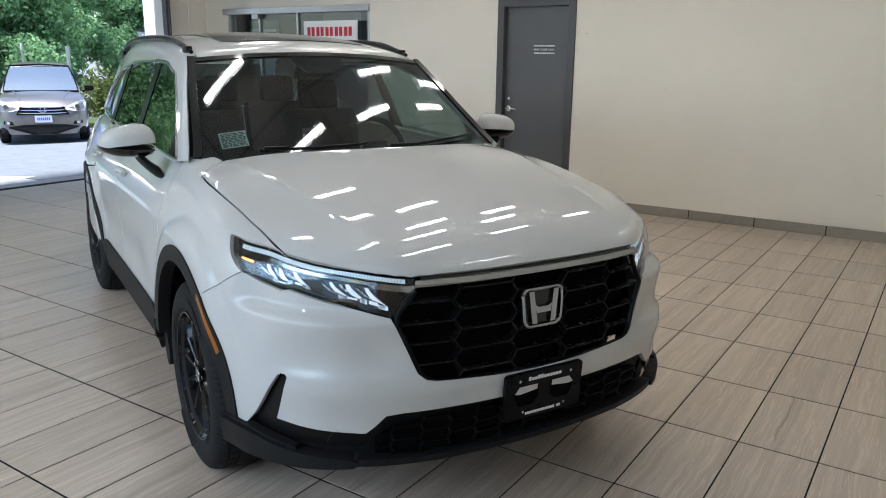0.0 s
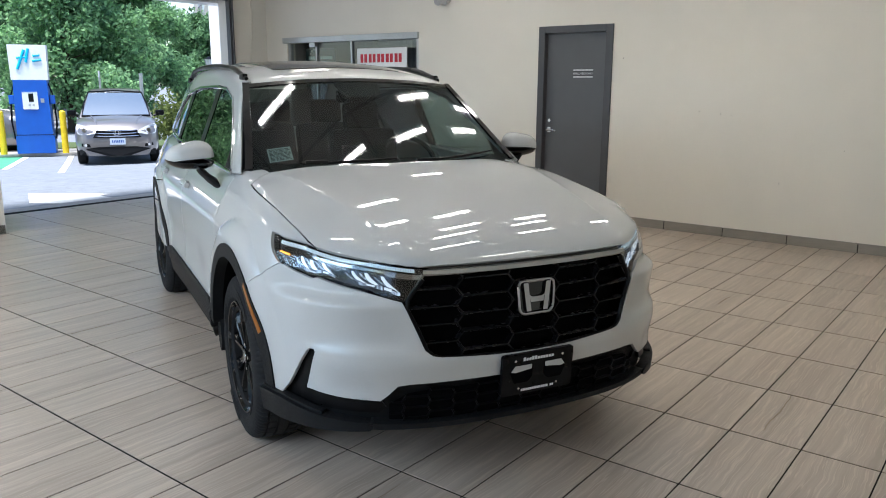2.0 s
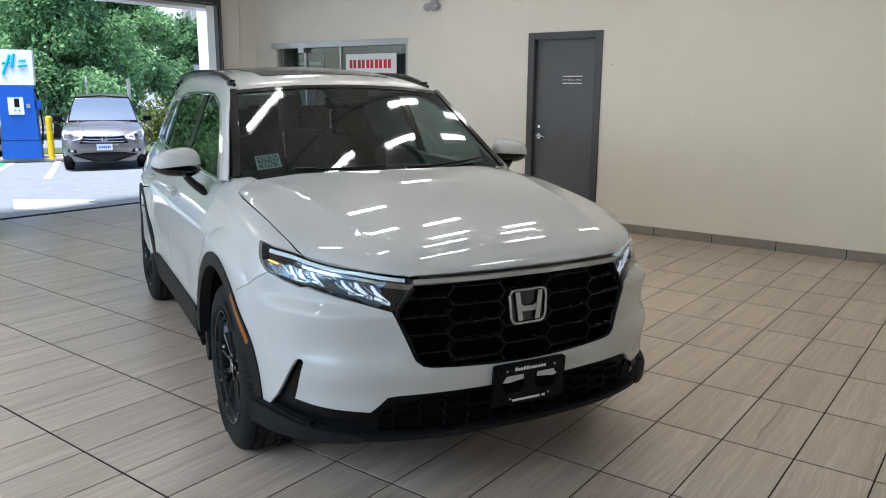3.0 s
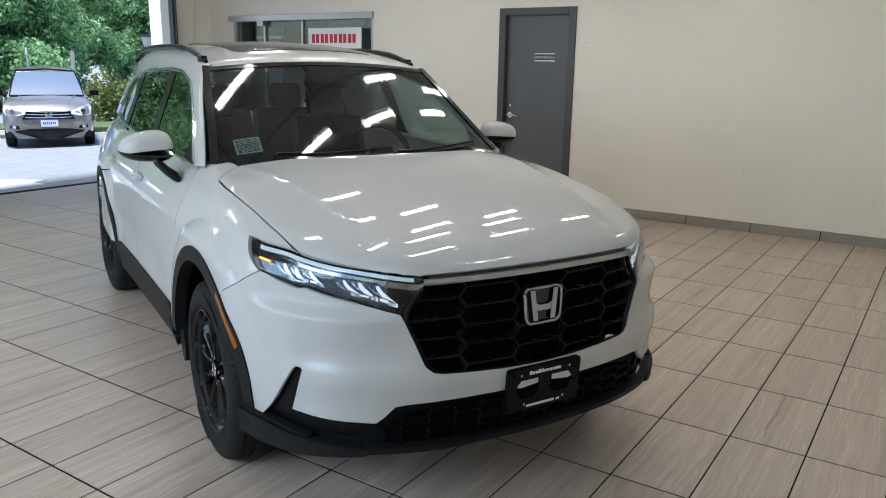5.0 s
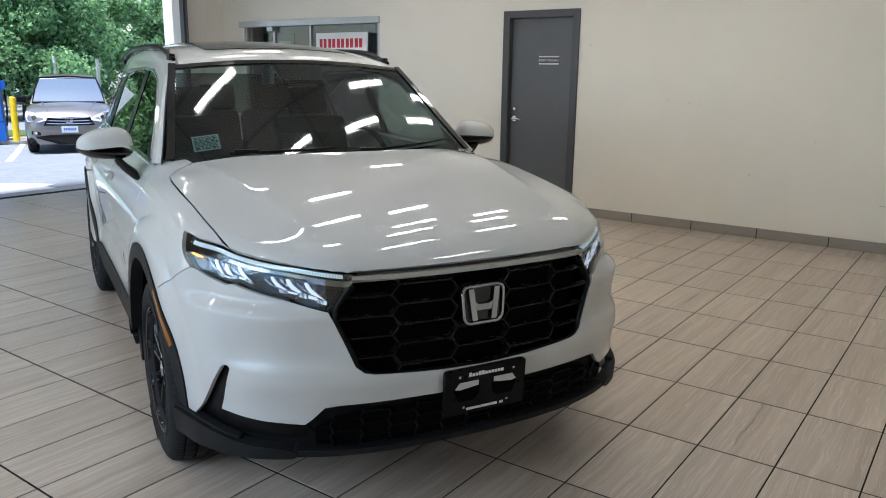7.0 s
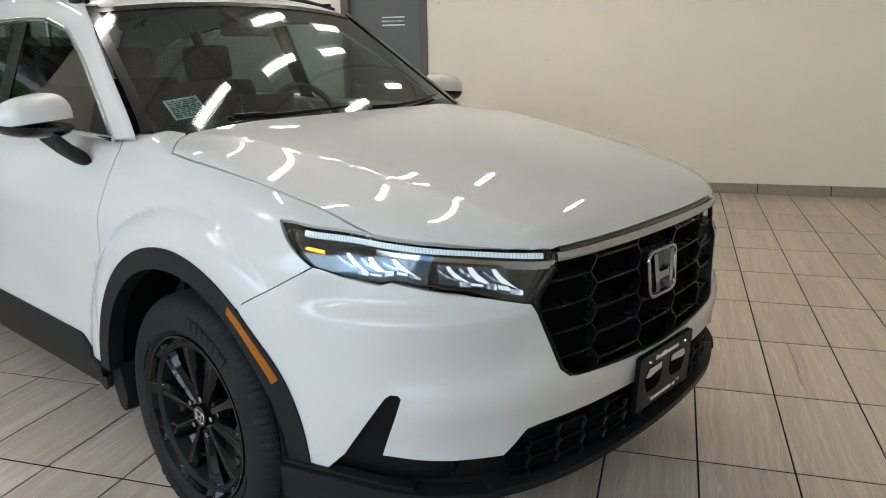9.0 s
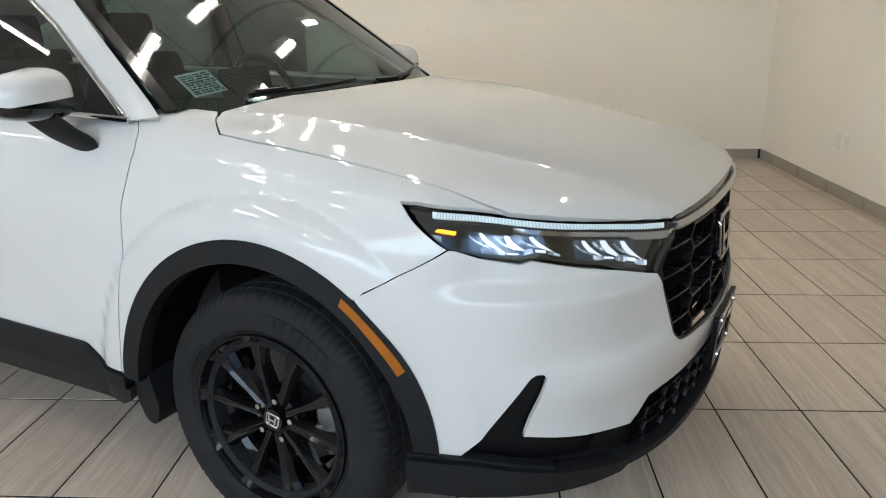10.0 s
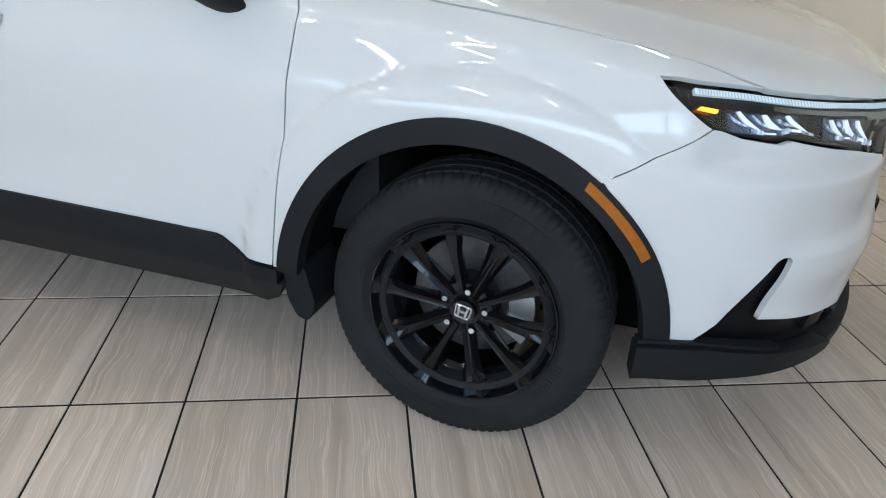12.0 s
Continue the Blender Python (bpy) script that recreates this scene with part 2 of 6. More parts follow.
ASPHALT = material("asphalt", (0.18, 0.20, 0.23), 0.9, vary=0.16, scale=45.0, bump=0.5, bump_scale=160.0)
LINEP = material("road_paint", (0.62, 0.62, 0.60), 0.8, vary=0.12, scale=30.0, bump=0.3)
GREENP = material("green_bay_paint", (0.06, 0.30, 0.17), 0.8, vary=0.12, scale=30.0)
CONC = material("concrete", (0.36, 0.35, 0.33), 0.85, vary=0.12, scale=18.0, bump=0.3)
SILVER = material("grey_metallic_paint", (0.215, 0.205, 0.205), 0.30, 0.6, coat=0.8, vary=0.03, scale=500.0)
CARGLASS = material("sky_lit_glass", (0.50, 0.57, 0.60), 0.04, 0.92, coat=0.8, rough_vary=0.02)
LENS = material("clear_headlamp", (0.62, 0.64, 0.66), 0.12, 0.2, coat=0.8, vary=0.2, scale=40.0)
BARK = material("bark", (0.09, 0.065, 0.045), 0.9, vary=0.3, scale=30.0, bump=0.8, bump_scale=40.0)
LEAF = leaf_material("maple_leaves", (0.20, 0.40, 0.21))
LEAF2 = leaf_material("deep_green_leaves", (0.13, 0.285, 0.155))
LEAF3 = leaf_material("hedge_leaves", (0.14, 0.20, 0.07))
BUILDW = material("pale_building_panel", (0.62, 0.62, 0.61), 0.7, vary=0.05, scale=3.0)
BUILDG = material("dark_building_panel", (0.12, 0.12, 0.13), 0.5, vary=0.1, scale=3.0)
BUILDGL = material("office_window", (0.06, 0.07, 0.085), 0.1, vary=0.2, scale=2.0)
ROOMD = material("far_room_paint", (0.30, 0.29, 0.27), 0.8, vary=0.05)
POSTER = material("dark_green_poster", (0.012, 0.035, 0.035), 0.35, vary=0.2, scale=5.0)
TUBE = material("lamp_tube_lit", (0.9, 0.9, 0.88), 0.4, emit=(1.0, 0.968, 0.90), strength=18.8)
GRASS = material("verge_grass", (0.06, 0.09, 0.03), 0.9, vary=0.3, scale=25.0, bump=0.5)


# ---- mesh helpers ----
def add_mesh(name, verts, faces, mat, parent=None, label="", normals=None, smooth=True):
    me = bpy.data.meshes.new(name)
    me.from_pydata([tuple(map(float, v)) for v in verts], [], [tuple(map(int, f)) for f in faces])
    me.materials.append(mat)
    if smooth:
        me.shade_smooth()
    if normals is not None:
        me.normals_split_custom_set_from_vertices([tuple(map(float, q)) for q in normals])
    me.update()
    ob = new(name, me)
    ob.parent = parent
    return tagged(ob, label)


def part(name, bm, mat, parent=None, label="", smooth=None):
    """One bmesh as one mesh object, under a thing or a part. smooth: the angle up to which edges shade soft."""
    me = bpy.data.meshes.new(name)
    bmesh.ops.recalc_face_normals(bm, faces=bm.faces[:])
    if smooth is not None:
        for f in bm.faces:
            f.smooth = True
        for e in bm.edges:
            if len(e.link_faces) == 2 and e.calc_face_angle(0) > radians(smooth):
                e.smooth = False
    bm.to_mesh(me)
    bm.free()
    me.materials.append(mat)
    ob = new(name, me)
    ob.parent = parent
    return tagged(ob, label)


def box(bm, x0, x1, y0, y1, z0, z1, bevel=0.0, m=None):
    """A block with softened edges, added to bm."""
    made = bmesh.ops.create_cube(bm, size=1.0, matrix=Matrix.LocRotScale(((x0 + x1) / 2, (y0 + y1) / 2, (z0 + z1) / 2), None, (x1 - x0, y1 - y0, z1 - z0)))
    vs = made["verts"]
    if bevel:
        es = list({e for v in vs for e in v.link_edges})
        r = bmesh.ops.bevel(bm, geom=es, offset=bevel, segments=2, affect="EDGES", profile=0.6)
        vs = list({v for f in r["faces"] for v in f.verts} | {v for v in vs if v.is_valid})
    if m is not None:
        bmesh.ops.transform(bm, matrix=m, verts=vs)
    return vs


def block(name, x0, x1, y0, y1, z0, z1, mat, parent=None, label="", bevel=0.0, m=None):
    bm = bmesh.new()
    box(bm, x0, x1, y0, y1, z0, z1, bevel, m)
    return part(name, bm, mat, parent, label)


def rod(bm, a, b, r0, r1=None, seg=12, cap=True):
    """A round bar from a to b."""
    a, b = Vector(a), Vector(b)
    d = b - a
    m = Matrix.Translation((a + b) / 2) @ d.to_track_quat("Z", "Y").to_matrix().to_4x4()
    return bmesh.ops.create_cone(bm, cap_ends=cap, segments=seg, radius1=r0, radius2=r0 if r1 is None else r1, depth=d.length, matrix=m)["verts"]


def pipe(bm, pts, r, seg=8, closed=False):
    """A tube of radius r (one number, or one for each point) along points."""
    pts = [Vector(p) for p in pts]
    n, rings = len(pts), []
    up = Vector((0.13, 0.21, 0.97)).normalized()
    for i, p in enumerate(pts):
        a, b = pts[(i - 1) % n] if closed or i else p, pts[(i + 1) % n] if closed or i < n - 1 else p
        t = (b - a).normalized()
        s = t.cross(up).normalized()
        q = s.cross(t)
        rr = r[i] if isinstance(r, (list, tuple)) else r
        rings.append([bm.verts.new(p + (s * math.cos(k) + q * math.sin(k)) * rr) for k in [2 * math.pi * j / seg for j in range(seg)]])
    for i in range(n if closed else n - 1):
        for j in range(seg):
            bm.faces.new((rings[i][j], rings[i][(j + 1) % seg], rings[(i + 1) % n][(j + 1) % seg], rings[(i + 1) % n][j]))
    if not closed:
        bm.faces.new(rings[0]), bm.faces.new(rings[-1][::-1])


def lathe(bm, profile, seg=48, closed=True, wobble=None):
    """A turned body about the local y axis; profile: (radius, y) pairs."""
    rings = []
    for i in range(seg):
        k = 2 * math.pi * i / seg
        rings.append([bm.verts.new(((r + (wobble(i, j) if wobble else 0.0)) * math.cos(k), y, (r + (wobble(i, j) if wobble else 0.0)) * math.sin(k))) for j, (r, y) in enumerate(profile)])
    m = len(profile)
    for i in range(seg):
        for j in range(m if closed else m - 1):
            bm.faces.new((rings[i][j], rings[i][(j + 1) % m], rings[(i + 1) % seg][(j + 1) % m], rings[(i + 1) % seg][j]))


def prism(bm, poly, y0, y1, plane="xz"):
    """A flat shape given by corner pairs, given depth."""
    def at(p, d):
        return {"xz": (p[0], d, p[1]), "xy": (p[0], p[1], d), "yz": (d, p[0], p[1])}[plane]
    a, b = [bm.verts.new(at(p, y0)) for p in poly], [bm.verts.new(at(p, y1)) for p in poly]
    bm.faces.new(a), bm.faces.new(b[::-1])
    for i in range(len(poly)):
        j = (i + 1) % len(poly)
        bm.faces.new((a[i], a[j], b[j], b[i]))


def thing(name, label, category, m=None, group="", kind=""):
    ob = new(name)
    if m is not None:
        ob.matrix_world = m
    return tagged(ob, label, category, group, kind)


def spline(keys):
    """A smooth function through (x, y) pairs that does not overshoot; straight on past the ends."""
    xs, ys = np.array([k[0] for k in keys], float), np.array([k[1] for k in keys], float)
    h, d = np.diff(xs), np.diff(ys) / np.diff(xs)
    s = np.zeros(len(xs))
    s[0], s[-1] = d[0], d[-1]
    for i in range(1, len(xs) - 1):
        if d[i - 1] * d[i] > 0:
            w1, w2 = 2 * h[i] + h[i - 1], h[i] + 2 * h[i - 1]
            s[i] = (w1 + w2) / (w1 / d[i - 1] + w2 / d[i])

    def f(x):
        x = np.asarray(x, float)
        i = np.clip(np.searchsorted(xs, x) - 1, 0, len(h) - 1)
        t = (x - xs[i]) / h[i]
        c = np.clip(t, 0, 1)
        y = ys[i] * (1 + 2 * c) * (1 - c) ** 2 + s[i] * h[i] * c * (1 - c) ** 2 + ys[i + 1] * c * c * (3 - 2 * c) + s[i + 1] * h[i] * c * c * (c - 1)
        return y + np.where(t < 0, s[0] * h[i] * t, 0) + np.where(t > 1, s[-1] * h[i] * (t - 1), 0)
    return f


def fair(keys):
    """A natural cubic through (x, y) pairs: even curvature, for panels that mirror the room; straight on past the ends."""
    xs, ys = np.array([k[0] for k in keys], float), np.array([k[1] for k in keys], float)
    n, h = len(xs), np.diff(xs)
    a, r = np.eye(n), np.zeros(n)
    for i in range(1, n - 1):
        a[i, i - 1:i + 2] = h[i - 1], 2 * (h[i - 1] + h[i]), h[i]
        r[i] = 6 * ((ys[i + 1] - ys[i]) / h[i] - (ys[i] - ys[i - 1]) / h[i - 1])
    m = np.linalg.solve(a, r)
    s0 = (ys[1] - ys[0]) / h[0] - h[0] * m[1] / 6
    s1 = (ys[-1] - ys[-2]) / h[-1] + h[-1] * m[-2] / 6

    def f(x):
        x = np.asarray(x, float)
        c = np.clip(x, xs[0], xs[-1])
        i = np.clip(np.searchsorted(xs, c) - 1, 0, n - 2)
        p, q = xs[i + 1] - c, c - xs[i]
        y = (m[i] * p ** 3 + m[i + 1] * q ** 3) / (6 * h[i]) + (ys[i] / h[i] - m[i] * h[i] / 6) * p + (ys[i + 1] / h[i] - m[i + 1] * h[i] / 6) * q
        return y + np.minimum(x - xs[0], 0) * s0 + np.maximum(x - xs[-1], 0) * s1
    return f


def rounded(corners, radius, seg=6):
    """The outline through corners, each one turned into an arc. radius: one number or one for each corner."""
    out, n = [], len(corners)
    for i in range(n):
        p, a, b = np.array(corners[i], float), np.array(corners[i - 1], float), np.array(corners[(i + 1) % n], float)
        r = radius[i] if isinstance(radius, (list, tuple)) else radius
        da, db = a - p, b - p
        la, lb = np.linalg.norm(da), np.linalg.norm(db)
        r = min(r, la * 0.45, lb * 0.45)
        if r < 1e-5:
            out.append(tuple(p))
            continue
        s, e = p + da / la * r, p + db / lb * r
        for k in range(seg + 1):
            t = k / seg
            out.append(tuple(s * (1 - t) ** 2 + p * 2 * t * (1 - t) + e * t * t))
    return out


def bars(name, parent, mat, rows, at):
    """Plain bars in place of writing; rows of (x0, x1, y0, y1) on a face given by the pose at."""
    bm = bmesh.new()
    for x0, x1, y0, y1 in rows:
        box(bm, x0, x1, y0, y1, 0.0, 0.0012)
    bmesh.ops.transform(bm, matrix=at, verts=bm.verts[:])
    return part(name, bm, mat, parent)


def letters(name, text, size, mat, parent, m):
    cu = bpy.data.curves.new(name, "FONT")
    cu.body, cu.size, cu.align_x, cu.align_y, cu.extrude = text, size, "CENTER", "CENTER", 0.0006
    cu.materials.append(mat)
    ob = new(name, cu)
    ob.parent, ob.matrix_basis = parent, m
    return ob


# ---- the white car: its surfaces ----
# x forward from the front axle, a sideways from the middle, z up
def smax(p, q, k):
    h = np.maximum(k - np.abs(p - q), 0) / k
    return np.maximum(p, q) + h * h * h * k / 6


def ramp(t):
    t = np.clip(t, 0, 1)
    return t * t * t * (t * (t * 6 - 15) + 10)


half_width = fair([(-3.7, 0.74), (-3.4, 0.83), (-3.0, 0.885), (-2.6, 0.908), (-1.8, 0.913), (-0.9, 0.913), (-0.3, 0.913), (0.1, 0.912), (0.35, 0.902), (0.55, 0.879), (0.8, 0.84), (1.0, 0.80)])


def hood_line(x):
    """Height of the bonnet's middle: a long even fall that rolls over at the nose."""
    x = np.maximum(x, -0.8)
    return 1.142 - 0.128 * x - 0.065 * x * x - 0.045 * np.exp((x - 0.95) / 0.08)


roof_line = fair([(-3.8, 1.51), (-3.4, 1.60), (-2.9, 1.662), (-2.1, 1.692), (-1.5, 1.672), (-1.15, 1.630), (-0.9, 1.577), (-0.6, 1.49)])
AXLES, HUB = (0.0, -2.70), 0.357


def edge_in(t, w):
    """A step that starts with a sharp fold and eases out."""
    t = (np.sqrt(t * t + 0.000004) + t) / 2
    return 1 - np.exp(-t / w)


def crease(x):
    return 0.612 - 0.16 * x


shoulder = fair([(-3.6, 1.10), (-1.5, 1.075), (-0.5, 1.052), (-0.18, 1.039), (0.06, 1.018), (0.28, 0.992), (0.45, 0.968)])


def side_face(x, z):
    w = half_width(x)
    foot = 0.897 - 0.029 * (np.maximum(x, -0.45) + 0.45) + 0.02 * ramp((-x - 0.6) / 2.0)
    s = z - foot
    t = z - shoulder(x)
    w = w - 0.46 * (np.sqrt(s * s + 0.0006) + s) / 2 - 0.55 * (np.sqrt(t * t + 0.00002) + t) / 2 - 0.0032 * np.exp(-((t + 0.008) / 0.018) ** 2)
    w = w - 0.40 * np.maximum(0.46 - z, 0) ** 2 - 0.010 * np.exp(-((z - 0.60) / 0.10) ** 2) * ramp((-x - 0.64) / 0.5) * ramp((x + 2.3) / 0.3)
    for ax in AXLES:
        r = np.hypot(x - ax, (z - 0.36) * 1.02)
        w = w + 0.027 * (1 - np.exp(-(np.sqrt((0.622 - r) ** 2 + 0.000008) + 0.622 - r) / 0.062)) * ramp((z - 0.2) / 0.15) * (1 - 0.8 * ramp((x - ax - 0.33) / 0.17))
    return w


def body(x, a, z):
    """Below nought inside the shell, above outside."""
    a = np.abs(a)
    top = hood_line(x) - 0.046 * a * a - 0.075 * (np.sqrt((a - crease(x)) ** 2 + 0.0001) + a - crease(x)) * ramp((x + 0.55) / 0.3)
    t = np.maximum(a - crease(x), 0)
    top = top - 0.0028 * t * np.exp(1 - t / 0.05) / 0.05 * ramp((x + 0.35) / 0.2) * ramp((0.80 - x) / 0.25)
    top = top - 0.022 * ramp((a - 0.40) / 0.36) * ramp((0.05 - x) / 0.45)
    nose = 0.976 - 0.20 * a * a - 0.06 * np.maximum(0.50 - z, 0) - 0.008 * ramp((z - 0.62) / 0.30) + 0.012 * np.exp(-((z - 0.56) / 0.05) ** 2)
    f = smax(a - side_face(x, z), x - nose, 0.555)
    turn = np.degrees(np.arctan2(a - 0.35, x - 0.25))
    f = f + 0.042 * ramp((z - 0.765) / 0.06) * ramp((turn - 2) / 28) * ramp((72 - turn) / 22)
    # the hollow beside the grille corner and the blade over the lower slash
    f = f + 0.016 * edge_in(z - 0.608, 0.018) * ramp((0.82 - z) / 0.19) * ramp((turn - 6) / 14) * ramp((53 - turn) / 18)
    f = f + 0.005 * np.exp(-((z - 0.47) / 0.055) ** 2) * ramp((turn - 20) / 8) * ramp((50 - turn) / 8)
    tail = 3.70 - 0.16 * a * a - 0.30 * np.maximum(z - 0.95, 0) - 0.1 * np.maximum(0.5 - z, 0)
    f = smax(f, -x - tail, 0.42)
    return smax(f, z - top, 0.052)


def cabin(x, a, z):
    a = np.abs(a)
    side = a - (0.802 - 0.40 * (z - 1.116) - 0.10 * ramp((-x - 2.3) / 1.6))
    top = z - (roof_line(x) - 0.13 * a * a)
    screen = 0.544 * (x - screen_x(a, z))
    back = 0.8 * (-x - (3.62 - 0.55 * (z - 1.1)))
    return smax(smax(smax(side, top, 0.11), back, 0.16), screen, 0.035)


def screen_x(a, z):
    return -0.225 - 1.543 * (z - 1.12) - 0.30 * a * a


def screen(x, a, z):
    return x - screen_x(np.abs(a), z)


def cast(shape, o, d):
    """From points o along ways d to the skin of a shape, with the skin's normals."""
    lo, hi = np.zeros(len(o)), np.full(len(o), 3.0)
    for _ in range(44):
        mid = (lo + hi) / 2
        p = o + d * mid[:, None]
        out = shape(p[:, 0], p[:, 1], p[:, 2]) > 0
        hi, lo = np.where(out, mid, hi), np.where(out, lo, mid)
    p = o + d * lo[:, None]
    e = 0.0015
    n = np.stack([shape(p[:, 0] + e, p[:, 1], p[:, 2]) - shape(p[:, 0] - e, p[:, 1], p[:, 2]),
                  shape(p[:, 0], p[:, 1] + e, p[:, 2]) - shape(p[:, 0], p[:, 1] - e, p[:, 2]),
                  shape(p[:, 0], p[:, 1], p[:, 2] + e) - shape(p[:, 0], p[:, 1], p[:, 2] - e)], 1)
    return p, n / np.linalg.norm(n, axis=1)[:, None]


def from_side(shape, q):
    return cast(shape, np.stack([q[:, 0], np.full(len(q), 0.02), q[:, 1]], 1), np.tile((0.0, 1.0, 0.0), (len(q), 1)))


def from_top(shape, q):
    return cast(shape, np.stack([q[:, 0], q[:, 1], np.full(len(q), 0.5)], 1), np.tile((0.0, 0.0, 1.0), (len(q), 1)))


def from_front(shape, q):
    return cast(shape, np.stack([np.full(len(q), -1.6), q[:, 0], q[:, 1]], 1), np.tile((1.0, 0.0, 0.0), (len(q), 1)))


def from_back(shape, q):
    return cast(shape, np.stack([np.full(len(q), -2.0), q[:, 0], q[:, 1]], 1), np.tile((-1.0, 0.0, 0.0), (len(q), 1)))


TURN = 0.0105


def from_axis(shape, q):
    """Outline pairs (turn in degrees * TURN, z), seen from an upright axis inside the nose."""
    k = np.radians(q[:, 0] / TURN)
    return cast(shape, np.stack([np.full(len(q), 0.25), np.full(len(q), 0.35), q[:, 1]], 1), np.stack([np.cos(k), np.sin(k), 0 * k], 1))


def from_flank(shape, q):
    """Pairs (x, w): level rays up to w = 0.95, above it rays that fan upwards round a line inside."""
    k = np.maximum(q[:, 1] - 0.95, 0) / 0.45
    o = np.stack([q[:, 0], np.where(k > 0, 0.35, 0.02), np.minimum(q[:, 1], 0.95)], 1)
    return cast(shape, o, np.stack([0 * k, np.cos(k), np.sin(k)], 1))


def fan(x, a, z):
    return (x, z) if z <= 0.95 else (x, 0.95 + 0.45 * math.atan2(z - 0.95, a - 0.35))


def dense(poly, step):
    out, n = [], len(poly)
    for i in range(n):
        a, b = np.array(poly[i], float), np.array(poly[(i + 1) % n], float)
        m = max(1, int(np.ceil(np.linalg.norm(b - a) / step)))
        out += [tuple(a + (b - a) * k / m) for k in range(m)]
    return out


def inside(pts, poly):
    x, y = pts[:, 0], pts[:, 1]
    res = np.zeros(len(pts), bool)
    px, py = np.array(poly).T
    j = len(poly) - 1
    for i in range(len(poly)):
        c = (py[i] > y) != (py[j] > y)
        with np.errstate(divide="ignore", invalid="ignore"):
            res ^= c & (x < (px[j] - px[i]) * (y - py[i]) / (py[j] - py[i]) + px[i])
        j = i
    return res


def fill(poly, step):
    """Triangles that fill an outline: points, faces and the number of outline points, which come first."""
    from_edge = dense(poly, step)
    p = np.array(from_edge)
    if np.sum(p[:, 0] * np.roll(p[:, 1], -1) - np.roll(p[:, 0], -1) * p[:, 1]) < 0:
        from_edge, p = from_edge[::-1], p[::-1]
    gx, gy = np.meshgrid(np.arange(p[:, 0].min(), p[:, 0].max(), step), np.arange(p[:, 1].min(), p[:, 1].max(), step))
    g = np.stack([gx.ravel(), gy.ravel()], 1)
    g = g[inside(g, from_edge)]
    if len(g):
        near = np.min(np.hypot(g[:, None, 0] - p[None, :, 0], g[:, None, 1] - p[None, :, 1]), axis=1)
        g = g[near > step * 0.45]
    pts = np.concatenate([p, g])
    n = len(p)
    vs, _, fs, ov, _, _ = mathutils.geometry.delaunay_2d_cdt([Vector(q) for q in pts], [(i, (i + 1) % n) for i in range(n)], [], 1, 1e-6)
    back = {}
    for i, o in enumerate(ov):
        for k in o:
            back[k] = i
    return np.array([tuple(v) for v in vs]), [tuple(f) for f in fs], [back[i] for i in range(n)]


def skin(name, poly, way, shape, mat, parent, step=0.022, off=0.0, thick=0.014, sides=(-1,), label="", edge_mat=None):
    """A pressed panel: an outline laid on a shape, with a folded edge. sides: -1 the right half, 1 the left, both or (0,) as it is."""
    pts, faces, rim = fill(poly, step)
    p, n = way(shape, pts)
    verts, norms, fs = [], [], []
    for s in sides:
        sg = 1.0 if s == 0 else float(s)
        flip = np.array((1.0, sg, 1.0))
        q, m = (p + n * off) * flip, n * flip
        base = len(verts)
        verts += list(q)
        norms += list(m)
        fa = np.array(faces)
        gn = np.cross(q[fa[:, 1]] - q[fa[:, 0]], q[fa[:, 2]] - q[fa[:, 0]])
        turn = np.sum(gn * m[fa[:, 0]]) < 0
        fs += [tuple(base + i for i in (f[::-1] if turn else f)) for f in faces]
        if thick:
            r = np.array(rim)
            k = len(r)
            t = np.roll(q[r], -1, 0) - np.roll(q[r], 1, 0)
            o = np.cross(t, m[r])
            o /= np.maximum(np.linalg.norm(o, axis=1), 1e-9)[:, None]
            if turn:
                o = -o
            b2 = len(verts)
            verts += list(q[r]) + list(q[r] - m[r] * thick)
            norms += list(o) + list(o)
            for i in range(k):
                j = (i + 1) % k
                f = (b2 + i, b2 + k + i, b2 + k + j, b2 + j)
                fs.append(f if not turn else f[::-1])
    return add_mesh(name, verts, fs, mat, parent, label, norms)


def strip(name, lower, upper, way, shape, mat, parent, off=0.004, thick=0.012, sides=(-1,), label="", step=0.02):
    return skin(name, list(lower) + list(upper)[::-1], way, shape, mat, parent, step, off, thick, sides, label)


def ribbon_on(bm, path, way, shape, width, height, side=-1, off=0.0):
    """A raised bar of trim that follows pairs over a shape."""
    d = []
    for a, b in zip(path, path[1:]):
        m = max(1, int(np.ceil(np.hypot(a[0] - b[0], a[1] - b[1]) / 0.03)))
        d += [(a[0] + (b[0] - a[0]) * k / m, a[1] + (b[1] - a[1]) * k / m) for k in range(m)]
    d.append(path[-1])
    p, n = way(shape, np.array(d, float))
    flip = np.array((1.0, 1.0 if side == 0 else float(side), 1.0))
    p, n = p * flip, n * flip
    t = np.gradient(p, axis=0)
    w = np.cross(t, n)
    w /= np.maximum(np.linalg.norm(w, axis=1), 1e-9)[:, None]
    rings = []
    for i in range(len(p)):
        c = p[i] + n[i] * off
        rings.append([bm.verts.new(c + w[i] * width / 2 - n[i] * height), bm.verts.new(c + w[i] * width / 2 + n[i] * height * 0.6), bm.verts.new(c + w[i] * width * 0.3 + n[i] * height),
                      bm.verts.new(c - w[i] * width * 0.3 + n[i] * height), bm.verts.new(c - w[i] * width / 2 + n[i] * height * 0.6), bm.verts.new(c - w[i] * width / 2 - n[i] * height)])
    for a, b in zip(rings, rings[1:]):
        for i in range(6):
            bm.faces.new((a[i], a[(i + 1) % 6], b[(i + 1) % 6], b[i]))
    bm.faces.new(rings[0]), bm.faces.new(rings[-1][::-1])


